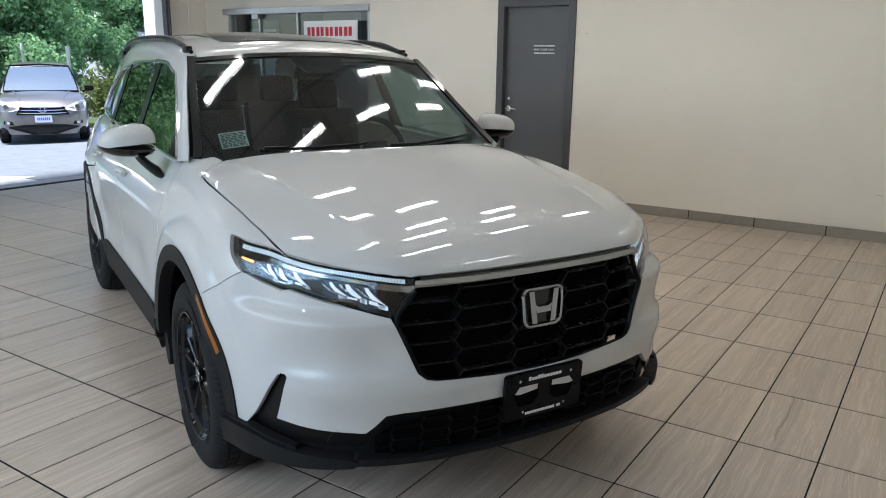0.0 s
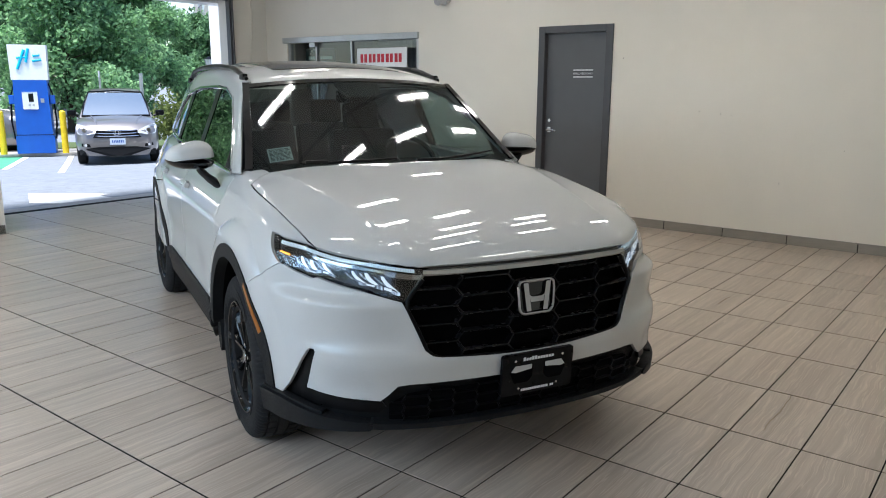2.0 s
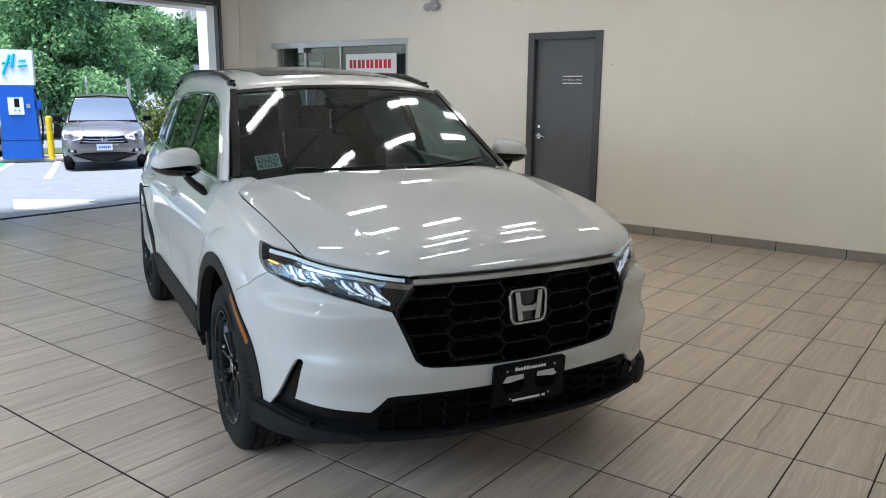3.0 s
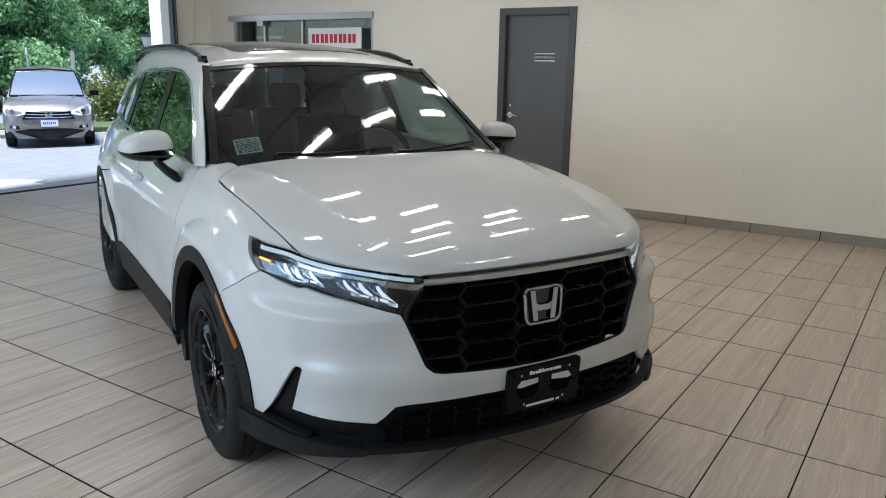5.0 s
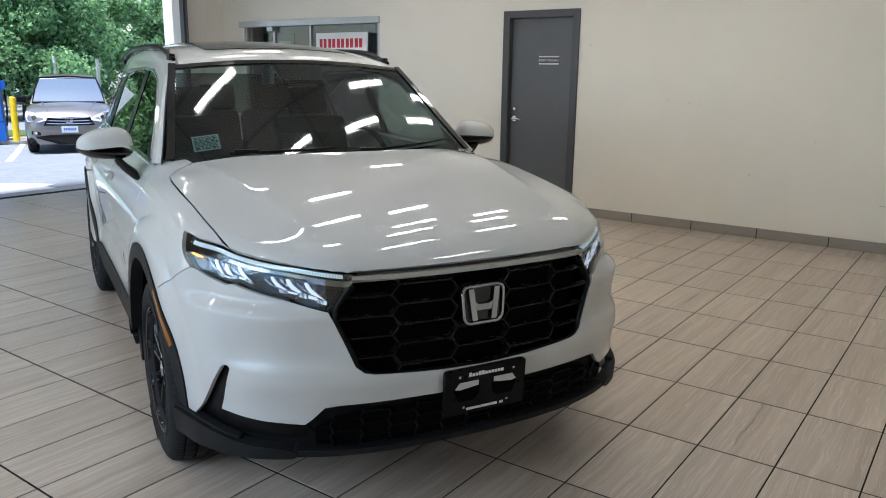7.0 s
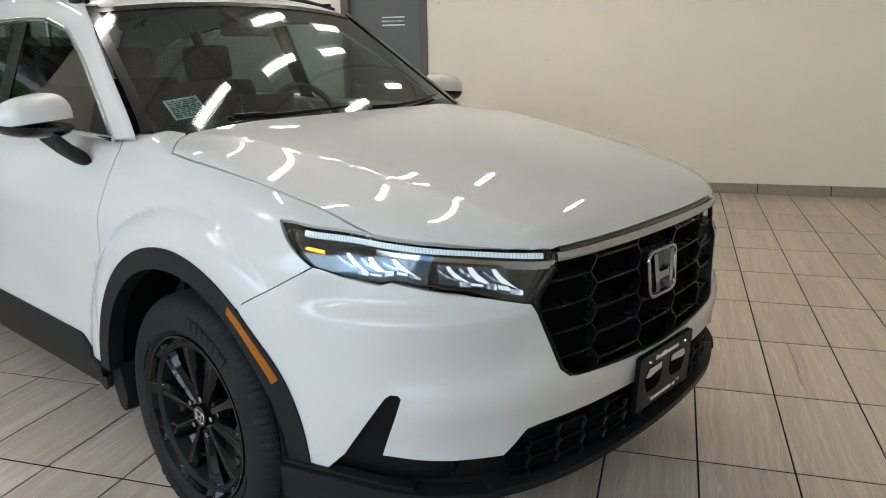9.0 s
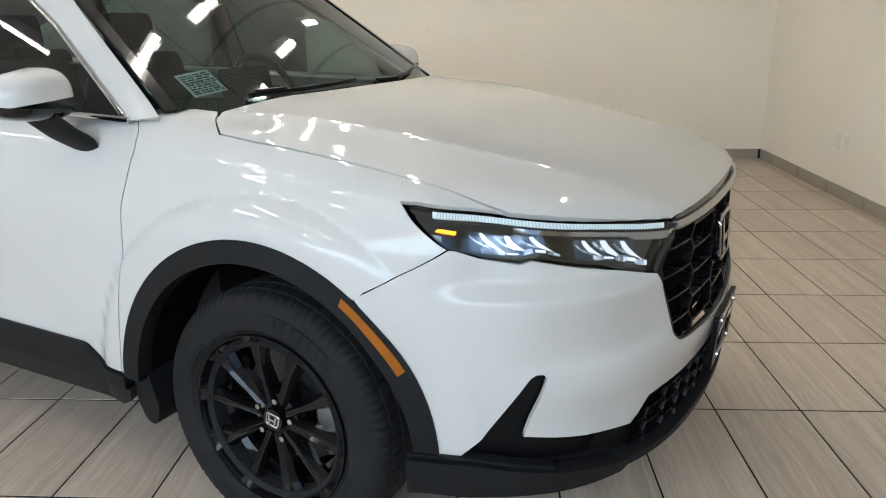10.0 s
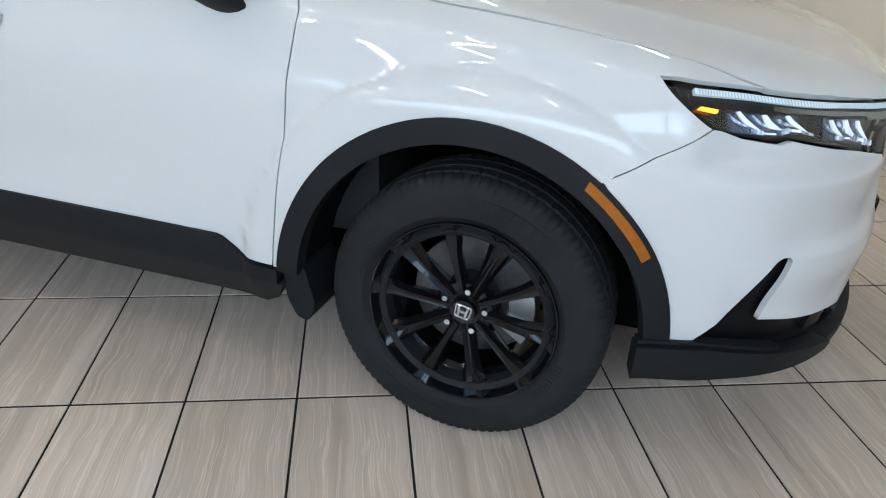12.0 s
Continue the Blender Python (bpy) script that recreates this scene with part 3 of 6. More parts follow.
def bow(points):
    """Smooth line through a few pairs, by the first number."""
    f = spline(sorted(points))
    xs = np.linspace(min(p[0] for p in points), max(p[0] for p in points), 24)
    line = [(float(x), float(y)) for x, y in zip(xs, f(xs))]
    return line if points[0][0] < points[-1][0] else line[::-1]


def tz(pairs):
    return [(t * TURN, z) for t, z in pairs]


def arc(r, k0, k1, cx=0.0, cz=HUB + 0.008, n=30, squash=1.0):
    return [(cx + r * math.cos(radians(k0 + (k1 - k0) * i / n)), cz + squash * r * math.sin(radians(k0 + (k1 - k0) * i / n))) for i in range(n + 1)]


# ---- the white car: its parts ----
CAR = pose(-1.0292, -0.5691, 0.0, 0, 0, -25.35)
car = thing("car", "white compact sport utility car with black trim, lamps lit", "car", CAR)
BOTH = (-1, 1)


def body_top(x, a):
    return float(from_top(body, np.array([[x, a]]))[0][0, 2])


top_line = [(73, 0.985), (66, 0.9765), (56.3, 0.9665), (47.4, 0.9575), (32, 0.9405), (16, 0.9190), (8.0, 0.9105)]
top_f = spline(sorted(top_line))


def lamp_top(t):
    """A point of the bonnet's edge just over the headlamp, as length and half width."""
    q = from_axis(body, np.array([[t * TURN, float(top_f(t)) + 0.004]]))[0][0]
    return float(q[0]), float(q[1])


def front_top(a):
    q = from_front(body, np.array([[a, 0.919]]))[0][0]
    return float(q[0]), float(a)


def seam_point(t, z):
    q = from_axis(body, np.array([[t * TURN, z]]))[0][0]
    return float(q[0]), float(z)


# bonnet
seam = bow([(-0.20, 0.778), (-0.06, 0.786), (0.1, 0.784), (0.26, 0.776), (0.41, 0.768), (0.525, 0.753), (0.610, 0.741)])
rear_edge = [(-0.305 + 0.10 * (1 - (a / 0.70) ** 2), a) for a in np.linspace(0, 0.665, 10)]
front_edge = [lamp_top(t) for t in (42, 36, 30, 24, 18, 13, 9)] + [front_top(a) for a in (0.40, 0.30, 0.20, 0.10, 0.0)]
half = rear_edge + [(-0.275, 0.712), (-0.24, 0.745)] + seam + front_edge
skin("bonnet", half + [(x, -a) for x, a in half[-2:0:-1]], from_top, body, PAINT, car, 0.0155, 0.0, 0.02, (0,), "white bonnet with two long creases")

# wings
hl_rear = [seam_point(t, z) for t, z in ((74.5, 0.985), (72.3, 0.960), (68.2, 0.926), (64.0, 0.896), (62.6, 0.888), (66, 0.8695), (70, 0.8475), (74, 0.8260), (78, 0.8045), (82, 0.783))]


def on_top(x, a):
    return fan(x, a, body_top(x, a))


def on_side(x, z):
    return fan(x, float(from_side(body, np.array([[x, z]]))[0][0, 1]), z)


wing_top = [on_top(x, a + 0.0055) for x, a in seam]
corner = [on_top(x, a) for x, a in ((-0.470, 0.775), (-0.448, 0.745), (-0.436, 0.700), (-0.380, 0.676), (-0.312, 0.668), (-0.2785, 0.7155), (-0.243, 0.7485))]
ANG0, ANG1 = 52.6, 176.0


def swap(line):
    """Lines given by height instead of length."""
    return [(b, a) for a, b in line]


door_front = swap(bow([(0.406, -0.517), (0.60, -0.496), (0.746, -0.478), (0.953, -0.464), (1.05, -0.4635)])) + [(-0.479, 1.085), (-0.513, 1.117)]
wing = [on_side(x, z) for x, z in hl_rear] + [(0.318, 0.768)] + arc(0.502, ANG0, ANG1) + [(-0.497, 0.404), (-0.513, 0.403)] + [on_side(x + 0.004, z) for x, z in door_front[1:-1]] + [on_side(-0.507, 1.117)] + corner + wing_top[:-1] + [on_side(*seam_point(t, float(top_f(t)) + 0.004)) for t in (48.5, 54, 60, 66, 70)]
for s in BOTH:
    skin("wing", wing, from_flank, body, PAINT, car, 0.0105, 0.0, 0.014, (s,), "white front wing with a flared arch")

# doors and rear quarters
BELT = spline([(-3.4, 1.20), (-2.6, 1.165), (-1.4, 1.128), (-0.5, 1.114)])
split = [(-1.535, 0.40), (-1.535, 0.9), (-1.55, float(BELT(-1.55)))]
for s in BOTH:
    fd = skin("front_door", door_front + [(x, float(BELT(x))) for x in np.linspace(-0.56, -1.546, 15)] + split[::-1][1:], from_side, body, PAINT, car, 0.026, 0.0, 0.014, (s,), "white front door")
    rd = skin("rear_door", [(x - 0.007, z) for x, z in split] + [(x, float(BELT(x))) for x in np.linspace(-1.60, -2.42, 12)] + [(-2.40, 1.0), (-2.36, 0.88)] + arc(0.50, 118, 168, -2.70, n=14) + [(-2.2, 0.42), (-2.16, 0.40)], from_side, body, PAINT, car, 0.03, 0.0, 0.014, (s,), "white rear door")
    skin("rear_quarter", [(-2.43, float(BELT(-2.43))), (-2.408, 1.0), (-2.37, 0.885)] + arc(0.50, 112, 176, -2.70, n=20) + [(-3.28, 0.42), (-3.56, 0.46), (-3.58, 1.0), (-3.42, 1.15), (-3.0, float(BELT(-3.0)))], from_side, body, PAINT, car, 0.03, 0.0, 0.014, (s,), "white rear quarter panel")
    for dr, x0 in ((fd, -1.34), (rd, -2.18)):
        bm = bmesh.new()
        ribbon_on(bm, [(x0, 0.955), (x0 - 0.05, 0.962), (x0 - 0.145, 0.962), (x0 - 0.18, 0.955)], from_side, body, 0.032, 0.012, s, 0.016)
        part("door_handle", bm, PAINT, dr, "white pull handle", 40)

# front bumper
lamp_low = [(14.4, 0.793), (23, 0.814), (31.5, 0.831), (43.6, 0.859), (46.2, 0.851), (55, 0.865), (60.5, 0.884)]
grille_edge = [(2.8, 0.585), (5.5, 0.592), (7.7, 0.614), (10.2, 0.685), (13.2, 0.765)]
half = [(-27.3, 0.568), (-14, 0.572)] + grille_edge + lamp_low
low_edge = [(46.5, 0.449), (40, 0.441), (33, 0.434), (21.2, 0.427), (19, 0.447), (15.9, 0.483), (12, 0.488), (0, 0.488), (-27.3, 0.486)]
outer = [(62.2, 0.8862), (66, 0.8666), (70, 0.8446), (74, 0.8231), (78, 0.8016), (84.2, 0.7665), (80.9, 0.724), (76.5, 0.659), (72.8, 0.587), (69.6, 0.50), (66.8, 0.382), (60.4, 0.386), (55.4, 0.438), (51.8, 0.496), (48.2, 0.556), (45.6, 0.598), (44.4, 0.607), (42.9, 0.607), (42.3, 0.598), (43.6, 0.550)]
bumper = skin("front_bumper", tz(half + outer + low_edge), from_axis, body, PAINT, car, 0.0125, 0.0, 0.016, BOTH, "white front bumper with a sculpted lower blade")

# black lower front, slashes, lip
FLOORB = [(67.0, 0.30), (60, 0.30), (45, 0.308), (30, 0.318), (15, 0.322), (-27.3, 0.322)]
skin("lower_front", tz([(67.0, 0.41), (58.0, 0.41), (50.0, 0.55), (41.0, 0.62), (40, 0.50), (20, 0.47), (14, 0.51), (-27.3, 0.51)] + FLOORB[::-1]), from_axis, body, CLAD, car, 0.02, -0.036, 0.0, BOTH, "black lower bumper in grained plastic")
for s in BOTH:
    skin("bumper_lip", tz([(72.4, 0.380), (66, 0.380), (57, 0.383), (48.6, 0.372), (38, 0.360), (28, 0.352), (25.0, 0.347), (23.4, 0.339), (23.2, 0.328), (24.6, 0.319), (30, 0.315), (45, 0.304), (60, 0.294), (72.4, 0.290)]), from_axis, body, CLAD, car, 0.016, 0.024, 0.045, (s,), "black grained lip")
    skin("lip_ledge", tz([(72.0, 0.392), (66, 0.392), (58, 0.394), (50, 0.386), (40, 0.372), (40, 0.363), (48.6, 0.375), (57, 0.387), (66, 0.384), (72.0, 0.383)]), from_axis, body, CLAD, car, 0.012, 0.012, 0.03, (s,))
    skin("slash_trim", tz([(61.5, 0.380), (56.8, 0.442), (52.0, 0.52), (49.0, 0.575), (46.2, 0.606), (42.0, 0.612), (41.8, 0.575), (45.0, 0.468), (45.2, 0.444), (40, 0.436), (33, 0.429), (21.5, 0.421), (19.5, 0.39), (22, 0.368), (36, 0.372), (47, 0.378)]), from_axis, body, MESHBLK, car, 0.016, -0.026, 0.02, (s,), "black slash-shaped bumper trim")
    skin("corner_fin", tz([(30, 0.425), (24, 0.421), (25.5, 0.385), (32, 0.385)]), from_axis, body, MESHBLK, car, 0.012, -0.012, 0.02, (s,), "satin black corner fin")
skin("chin_spoiler", tz([(24.5, 0.345), (17.6, 0.342), (10, 0.338), (2, 0.336), (-27.3, 0.336), (-27.3, 0.316), (2, 0.316), (17.6, 0.320), (24.5, 0.322)]), from_axis, body, CLAD, car, 0.016, 0.016, 0.05, BOTH)


def hexes(poly, w, h, way, shape, off, bar, deep):
    """A moulded lattice of long hexagons inside an outline."""
    bm = bmesh.new()
    pl = np.array(poly)
    rows, cols = int((pl[:, 1].max() - pl[:, 1].min()) / h) + 2, int((pl[:, 0].max() - pl[:, 0].min()) / (w * 0.78)) + 2
    x0, z0 = 0.0, pl[:, 1].min() - h * 0.4
    seen = set()
    for c in range(-cols, cols + 1):
        for r in range(-1, rows + 1):
            cx, cz = x0 + c * w * 0.78, z0 + (r + 0.5 * (c % 2)) * h
            ring = [(cx - w * 0.34, cz - h / 2), (cx + w * 0.34, cz - h / 2), (cx + w * 0.44, cz), (cx + w * 0.34, cz + h / 2), (cx - w * 0.34, cz + h / 2), (cx - w * 0.44, cz)]
            for i in range(6):
                a, b = ring[i], ring[(i + 1) % 6]
                key = (round((a[0] + b[0]) / 2, 3), round((a[1] + b[1]) / 2, 3))
                if key in seen:
                    continue
                seen.add(key)
                m = np.array([[a[0] + (b[0] - a[0]) * t, a[1] + (b[1] - a[1]) * t] for t in np.linspace(0.01, 0.99, 13)])
                m = m[inside(m, poly)]
                if len(m) > 2:
                    ribbon_on(bm, [tuple(m[0]), tuple(m[len(m) // 2]), tuple(m[-1])], way, shape, bar, deep, 0, off)
    return bm


# grille
g_half = [(0.0, 0.885), (0.41, 0.884), (0.445, 0.872), (0.497, 0.80), (0.502, 0.765), (0.463, 0.68), (0.435, 0.612), (0.412, 0.590), (0.380, 0.580), (0.0, 0.564)]
g_poly = g_half + [(-x, z) for x, z in g_half[-2:0:-1]]
# the backing sheet's near-black paints in the shade behind the lattice
grille = skin("grille", g_poly, from_front, body, DARK, car, 0.03, -0.07, 0.0, (0,), "honeycomb grille with the shade behind it painted near-black")
part("grille_lattice", hexes([(x * 1.0, z) for x, z in g_poly], 0.262, 0.066, from_front, body, -0.024, 0.010, 0.013), LATTICE, grille, "gloss black honeycomb lattice", 50)
bm = bmesh.new()
for s in BOTH:
    ribbon_on(bm, [(x, z) for x, z in g_half[2:]], from_front, body, 0.016, 0.007, s, -0.010)
part("grille_surround", bm, MESHBLK, grille, "satin black surround", 50)
bm = bmesh.new()
ribbon_on(bm, [(float(a), 0.8965) for a in np.linspace(-0.445, 0.445, 30)], from_front, body, 0.021, 0.006, 0, 0.0)
part("grille_bar", bm, DIMCHROME, car, "chrome bar over the grille", 50)
skin("grille_cap", [(-0.43, 0.9075), (-0.42, 0.918), (0.42, 0.918), (0.43, 0.9075)], from_front, body, GLOSS, car, 0.02, -0.008, 0.02, (0,), "gloss black strip")
i_half = [(0.0, 0.455), (0.42, 0.453), (0.50, 0.443), (0.565, 0.405), (0.565, 0.34), (0.40, 0.328), (0.0, 0.322)]
i_poly = i_half + [(-x, z) for x, z in i_half[-2:0:-1]]
# same near-black sheet: the intake's inner shade is in its colour
intake = skin("lower_intake", i_poly, from_front, body, DARK, car, 0.03, -0.022, 0.0, (0,), "lower air intake with its inner shade painted near-black")
part("intake_lattice", hexes(i_poly, 0.120, 0.042, from_front, body, -0.018, 0.006, 0.008), MESHBLK, intake, "", 50)

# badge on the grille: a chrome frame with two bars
bm = bmesh.new()
ring = rounded([(-0.072, -0.062), (0.072, -0.062), (0.080, 0.062), (-0.080, 0.062)], 0.026)
pipe(bm, [(0.0, x, z) for x, z in ring], 0.0065, 8, True)
for s in BOTH:
    prism(bm, [(s * 0.026, -0.052), (s * 0.046, -0.052), (s * 0.060, 0.056), (s * 0.040, 0.056)], -0.005, 0.008, "yz")
prism(bm, [(-0.028, -0.018), (0.028, -0.018), (0.034, 0.010), (0.020, 0.002), (-0.020, 0.002), (-0.034, 0.010)], -0.005, 0.007, "yz")
bmesh.ops.transform(bm, matrix=pose(0.972, 0, 0.772, 0, -3, 0), verts=bm.verts[:])
badge = part("badge", bm, DIMCHROME, car, "chrome frame emblem", 40)
bm = bmesh.new()
prism(bm, rounded([(-0.078, -0.068), (0.078, -0.068), (0.086, 0.068), (-0.086, 0.068)], 0.03), -0.03, -0.004, "yz")
bmesh.ops.transform(bm, matrix=pose(0.972, 0, 0.772, 0, -3, 0), verts=bm.verts[:])
part("badge_plate", bm, GLOSS, badge)

# plate holder
bm = bmesh.new()
outline = rounded([(-0.158, -0.082), (0.158, -0.082), (0.158, 0.082), (-0.158, 0.082)], 0.012)
prism(bm, outline, 0.0, 0.014, "yz")
bmesh.ops.transform(bm, matrix=pose(0.985, 0, 0.485, 0, 4, 0), verts=bm.verts[:])
holder = part("plate_holder", bm, MESHBLK, car, "empty black number plate holder")
PL = pose(0.985, 0, 0.485, 0, 4, 0)
for s in BOTH:
    # holder openings are flat sheets, their shade put into the colour
    bm = bmesh.new()
    prism(bm, rounded([(s * 0.025, 0.038), (s * 0.105, 0.038), (s * 0.125, 0.012), (s * 0.105, -0.034), (s * 0.045, -0.034), (s * 0.025, -0.014)], 0.008), 0.0142, 0.0152, "yz")
    bmesh.ops.transform(bm, matrix=PL, verts=bm.verts[:])
    part("window", bm, DARK, holder)
    bm = bmesh.new()
    prism(bm, [(s * 0.03, 0.036), (s * 0.103, 0.036), (s * 0.12, 0.014), (s * 0.10, 0.010), (s * 0.03, 0.018)], 0.0153, 0.0163, "yz")
    bmesh.ops.transform(bm, matrix=PL, verts=bm.verts[:])
    part("white_backing", bm, PAINT, holder, "white bumper seen through the holder")
    for z in (-0.055, 0.058):
        bm = bmesh.new()
        rod(bm, (0.013, s * (0.105 if z > 0 else 0.085), z), (0.019, s * (0.105 if z > 0 else 0.085), z), 0.006, 0.005, 8)
        bmesh.ops.transform(bm, matrix=PL, verts=bm.verts[:])
        part("screw", bm, CHROME, holder)
FACE = PL @ Matrix(((0, 0, 1, 0.014), (1, 0, 0, 0), (0, 1, 0, 0), (0, 0, 0, 1)))
bars("dealer_bar", holder, PRINTW, [(-0.068 + i * 0.0125, -0.058 + i * 0.0125, 0.052, 0.066 if i in (0, 3, 4) else 0.062) for i in range(11)], FACE)
bars("dealer_line", holder, PRINTW, [(-0.072 + i * 0.0082, -0.0655 + i * 0.0082, -0.070, -0.061) for i in range(18) if i != 15], FACE)

# headlamps
bot_line = [(7.2, 0.890), (13.6, 0.800), (14.6, 0.798), (23, 0.819), (31.5, 0.836), (43.4, 0.864), (46.2, 0.856), (55, 0.870), (62.2, 0.892), (66.5, 0.924), (70.6, 0.957)]
bot_f = spline(sorted(bot_line))


def band(t0, t1, f0, f1, n=20):
    """A strip of the lamp between two fractions of its height."""
    ts = np.linspace(t0, t1, n)
    lo = [(t, float(bot_f(t) + (top_f(t) - bot_f(t)) * (f0(t) if callable(f0) else f0))) for t in ts]
    hi = [(t, float(bot_f(t) + (top_f(t) - bot_f(t)) * (f1(t) if callable(f1) else f1))) for t in ts]
    return tz(lo + hi[::-1])


for s in BOTH:
    lampset = skin("headlamp", tz(top_line + bot_line), from_axis, body, GLOSS, car, 0.014, -0.030, 0.0, (s,), "black headlamp with lit white light strip")
    skin("lens", tz(top_line + bot_line), from_axis, body, CLEAR, lampset, 0.014, -0.001, 0.0, (s,), "clear lens")
    light = skin("light_strip", band(10.5, 66, lambda t: 1 - 0.0185 / max(top_f(t) - bot_f(t), 0.05), lambda t: 1 - 0.0045 / max(top_f(t) - bot_f(t), 0.05), 40), from_axis, body, DRL, lampset, 0.01, -0.012, 0.012, (s,), "lit white strip with fine ribs")
    skin("bright_blade", band(6.0, 47, lambda t: 1 - (0.044 if t < 20 else 0.035) / max(top_f(t) - bot_f(t), 0.05), lambda t: 1 - 0.0255 / max(top_f(t) - bot_f(t), 0.05), 30), from_axis, body, DIMCHROME, lampset, 0.01, -0.010, 0.02, (s,), "bright blade")
    skin("amber_marker", tz([(60.3, 0.920), (60.0, 0.927), (64.4, 0.935), (65.2, 0.930)]), from_axis, body, AMBERLIT, lampset, 0.01, -0.012, 0.01, (s,), "lit amber marker")
    # bright reflections in the bowls are modelled as glowing ribs and shelves
    for t0, t1 in ((40.0, 57.0), (18.0, 33.0)):
        skin("reflector", band(t0, t1, 0.10, 0.60, 8), from_axis, body, BOWL, lampset, 0.012, -0.027, 0.02, (s,), "blue-tinted mirror bowl with painted glints")
        for i in range(6):
            a, w = t0 + (t1 - t0) * (i + 0.75) / 6, (1.3, 0.6, 1.5, 0.7, 1.1, 0.5)[i]
            hi, lo = (0.58, 0.52, 0.59, 0.55, 0.58, 0.48)[i], (0.20, 0.26, 0.18, 0.28, 0.20, 0.24)[i]
            q = [(a + 0.6, hi), (a + 0.6 + w * 0.6, hi - 0.02), (a + w - 0.4, hi * 0.62 + lo * 0.38), (a - 1.6 + w, hi * 0.28 + lo * 0.72), (a - 4.2, lo), (a - 2.4, hi * 0.28 + lo * 0.72), (a - 0.6, hi * 0.62 + lo * 0.38)]
            q = [(t, float(bot_f(t) + (top_f(t) - bot_f(t)) * k)) for t, k in q]
            skin("reflector_rib", tz(q), from_axis, body, STREAK if i % 2 else LED, lampset, 0.005, -0.022 + 0.002 * (i % 3), 0.006, (s,), "reflector rib with painted glow" if i == 0 else "")
        for k in range(5):
            u0 = t0 - 3 + (t1 - t0) * k / 5.5
            skin("glow_shelf", band(u0, u0 + 2.6 - 0.3 * (k % 3), 0.13 + 0.03 * (k % 2), 0.20 + 0.03 * (k % 3), 5), from_axis, body, LED if k % 2 else STREAK, lampset, 0.006, -0.016 - 0.003 * (k % 2), 0.008, (s,))
    for i in range(70):
        t = 11.5 + 0.77 * i
        if t < 65.5:
            skin("strip_rib", band(t, t + 0.22, lambda u: 1 - 0.0175 / max(top_f(u) - bot_f(u), 0.05), lambda u: 1 - 0.0055 / max(top_f(u) - bot_f(u), 0.05), 2), from_axis, body, LEDDIM, light, 0.02, -0.0115, 0.004, (s,))

# wheel arches, sills
for s in BOTH:
    for ax, k0, k1 in ((0.0, 2.0, 176.5), (-2.70, 4.0, 178.0)):
        o, i = arc(0.502, k0, k1, ax, n=44), arc(0.442, k0, k1, ax, n=44)
        arch = skin("arch_trim", o + i[::-1], from_side, body, CLAD, car, 0.018, 0.006, 0.05, (s,), "black wheel arch trim")
        if ax == 0.0:
            skin("side_marker", arc(0.490, 29, 55, n=12) + arc(0.468, 54.5, 28.5, n=12), from_side, body, AMBER, arch, 0.012, 0.0075, 0.006, (s,), "amber side marker")
    sill = [(-0.50, 0.398), (-0.585, 0.399), (-0.615, 0.410), (-0.68, 0.452), (-0.70, 0.457), (-2.12, 0.462), (-2.2, 0.42), (-2.2, 0.365), (-0.50, 0.355)]
    skin("sill_trim", sill, from_side, body, CLAD, car, 0.025, 0.010, 0.04, (s,), "black door cladding")
    skin("rocker", [(-0.49, 0.353), (-2.2, 0.363), (-2.2, 0.275), (-0.55, 0.285), (-0.505, 0.31)], from_side, body, SILL, car, 0.03, 0.002, 0.05, (s,), "dusty dark rocker panel")
    # mud flap behind the front wheel
    bm = bmesh.new()
    prism(bm, rounded([(-0.438, 0.412), (-0.499, 0.398), (-0.492, 0.31), (-0.462, 0.250), (-0.425, 0.243), (-0.405, 0.30)], 0.022), s * 0.74, s * 0.914)
    part("mud_flap", bm, CLAD, car, "", 40)
    # liners in the void colour, which paints in the arch's shade
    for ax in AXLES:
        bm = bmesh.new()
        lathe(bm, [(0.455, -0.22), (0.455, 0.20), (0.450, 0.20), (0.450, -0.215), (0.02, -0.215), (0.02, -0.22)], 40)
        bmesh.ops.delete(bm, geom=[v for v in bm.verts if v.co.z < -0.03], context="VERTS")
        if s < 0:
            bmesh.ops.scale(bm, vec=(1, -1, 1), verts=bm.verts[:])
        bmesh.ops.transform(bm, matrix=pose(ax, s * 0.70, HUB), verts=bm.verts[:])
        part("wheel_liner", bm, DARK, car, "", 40)


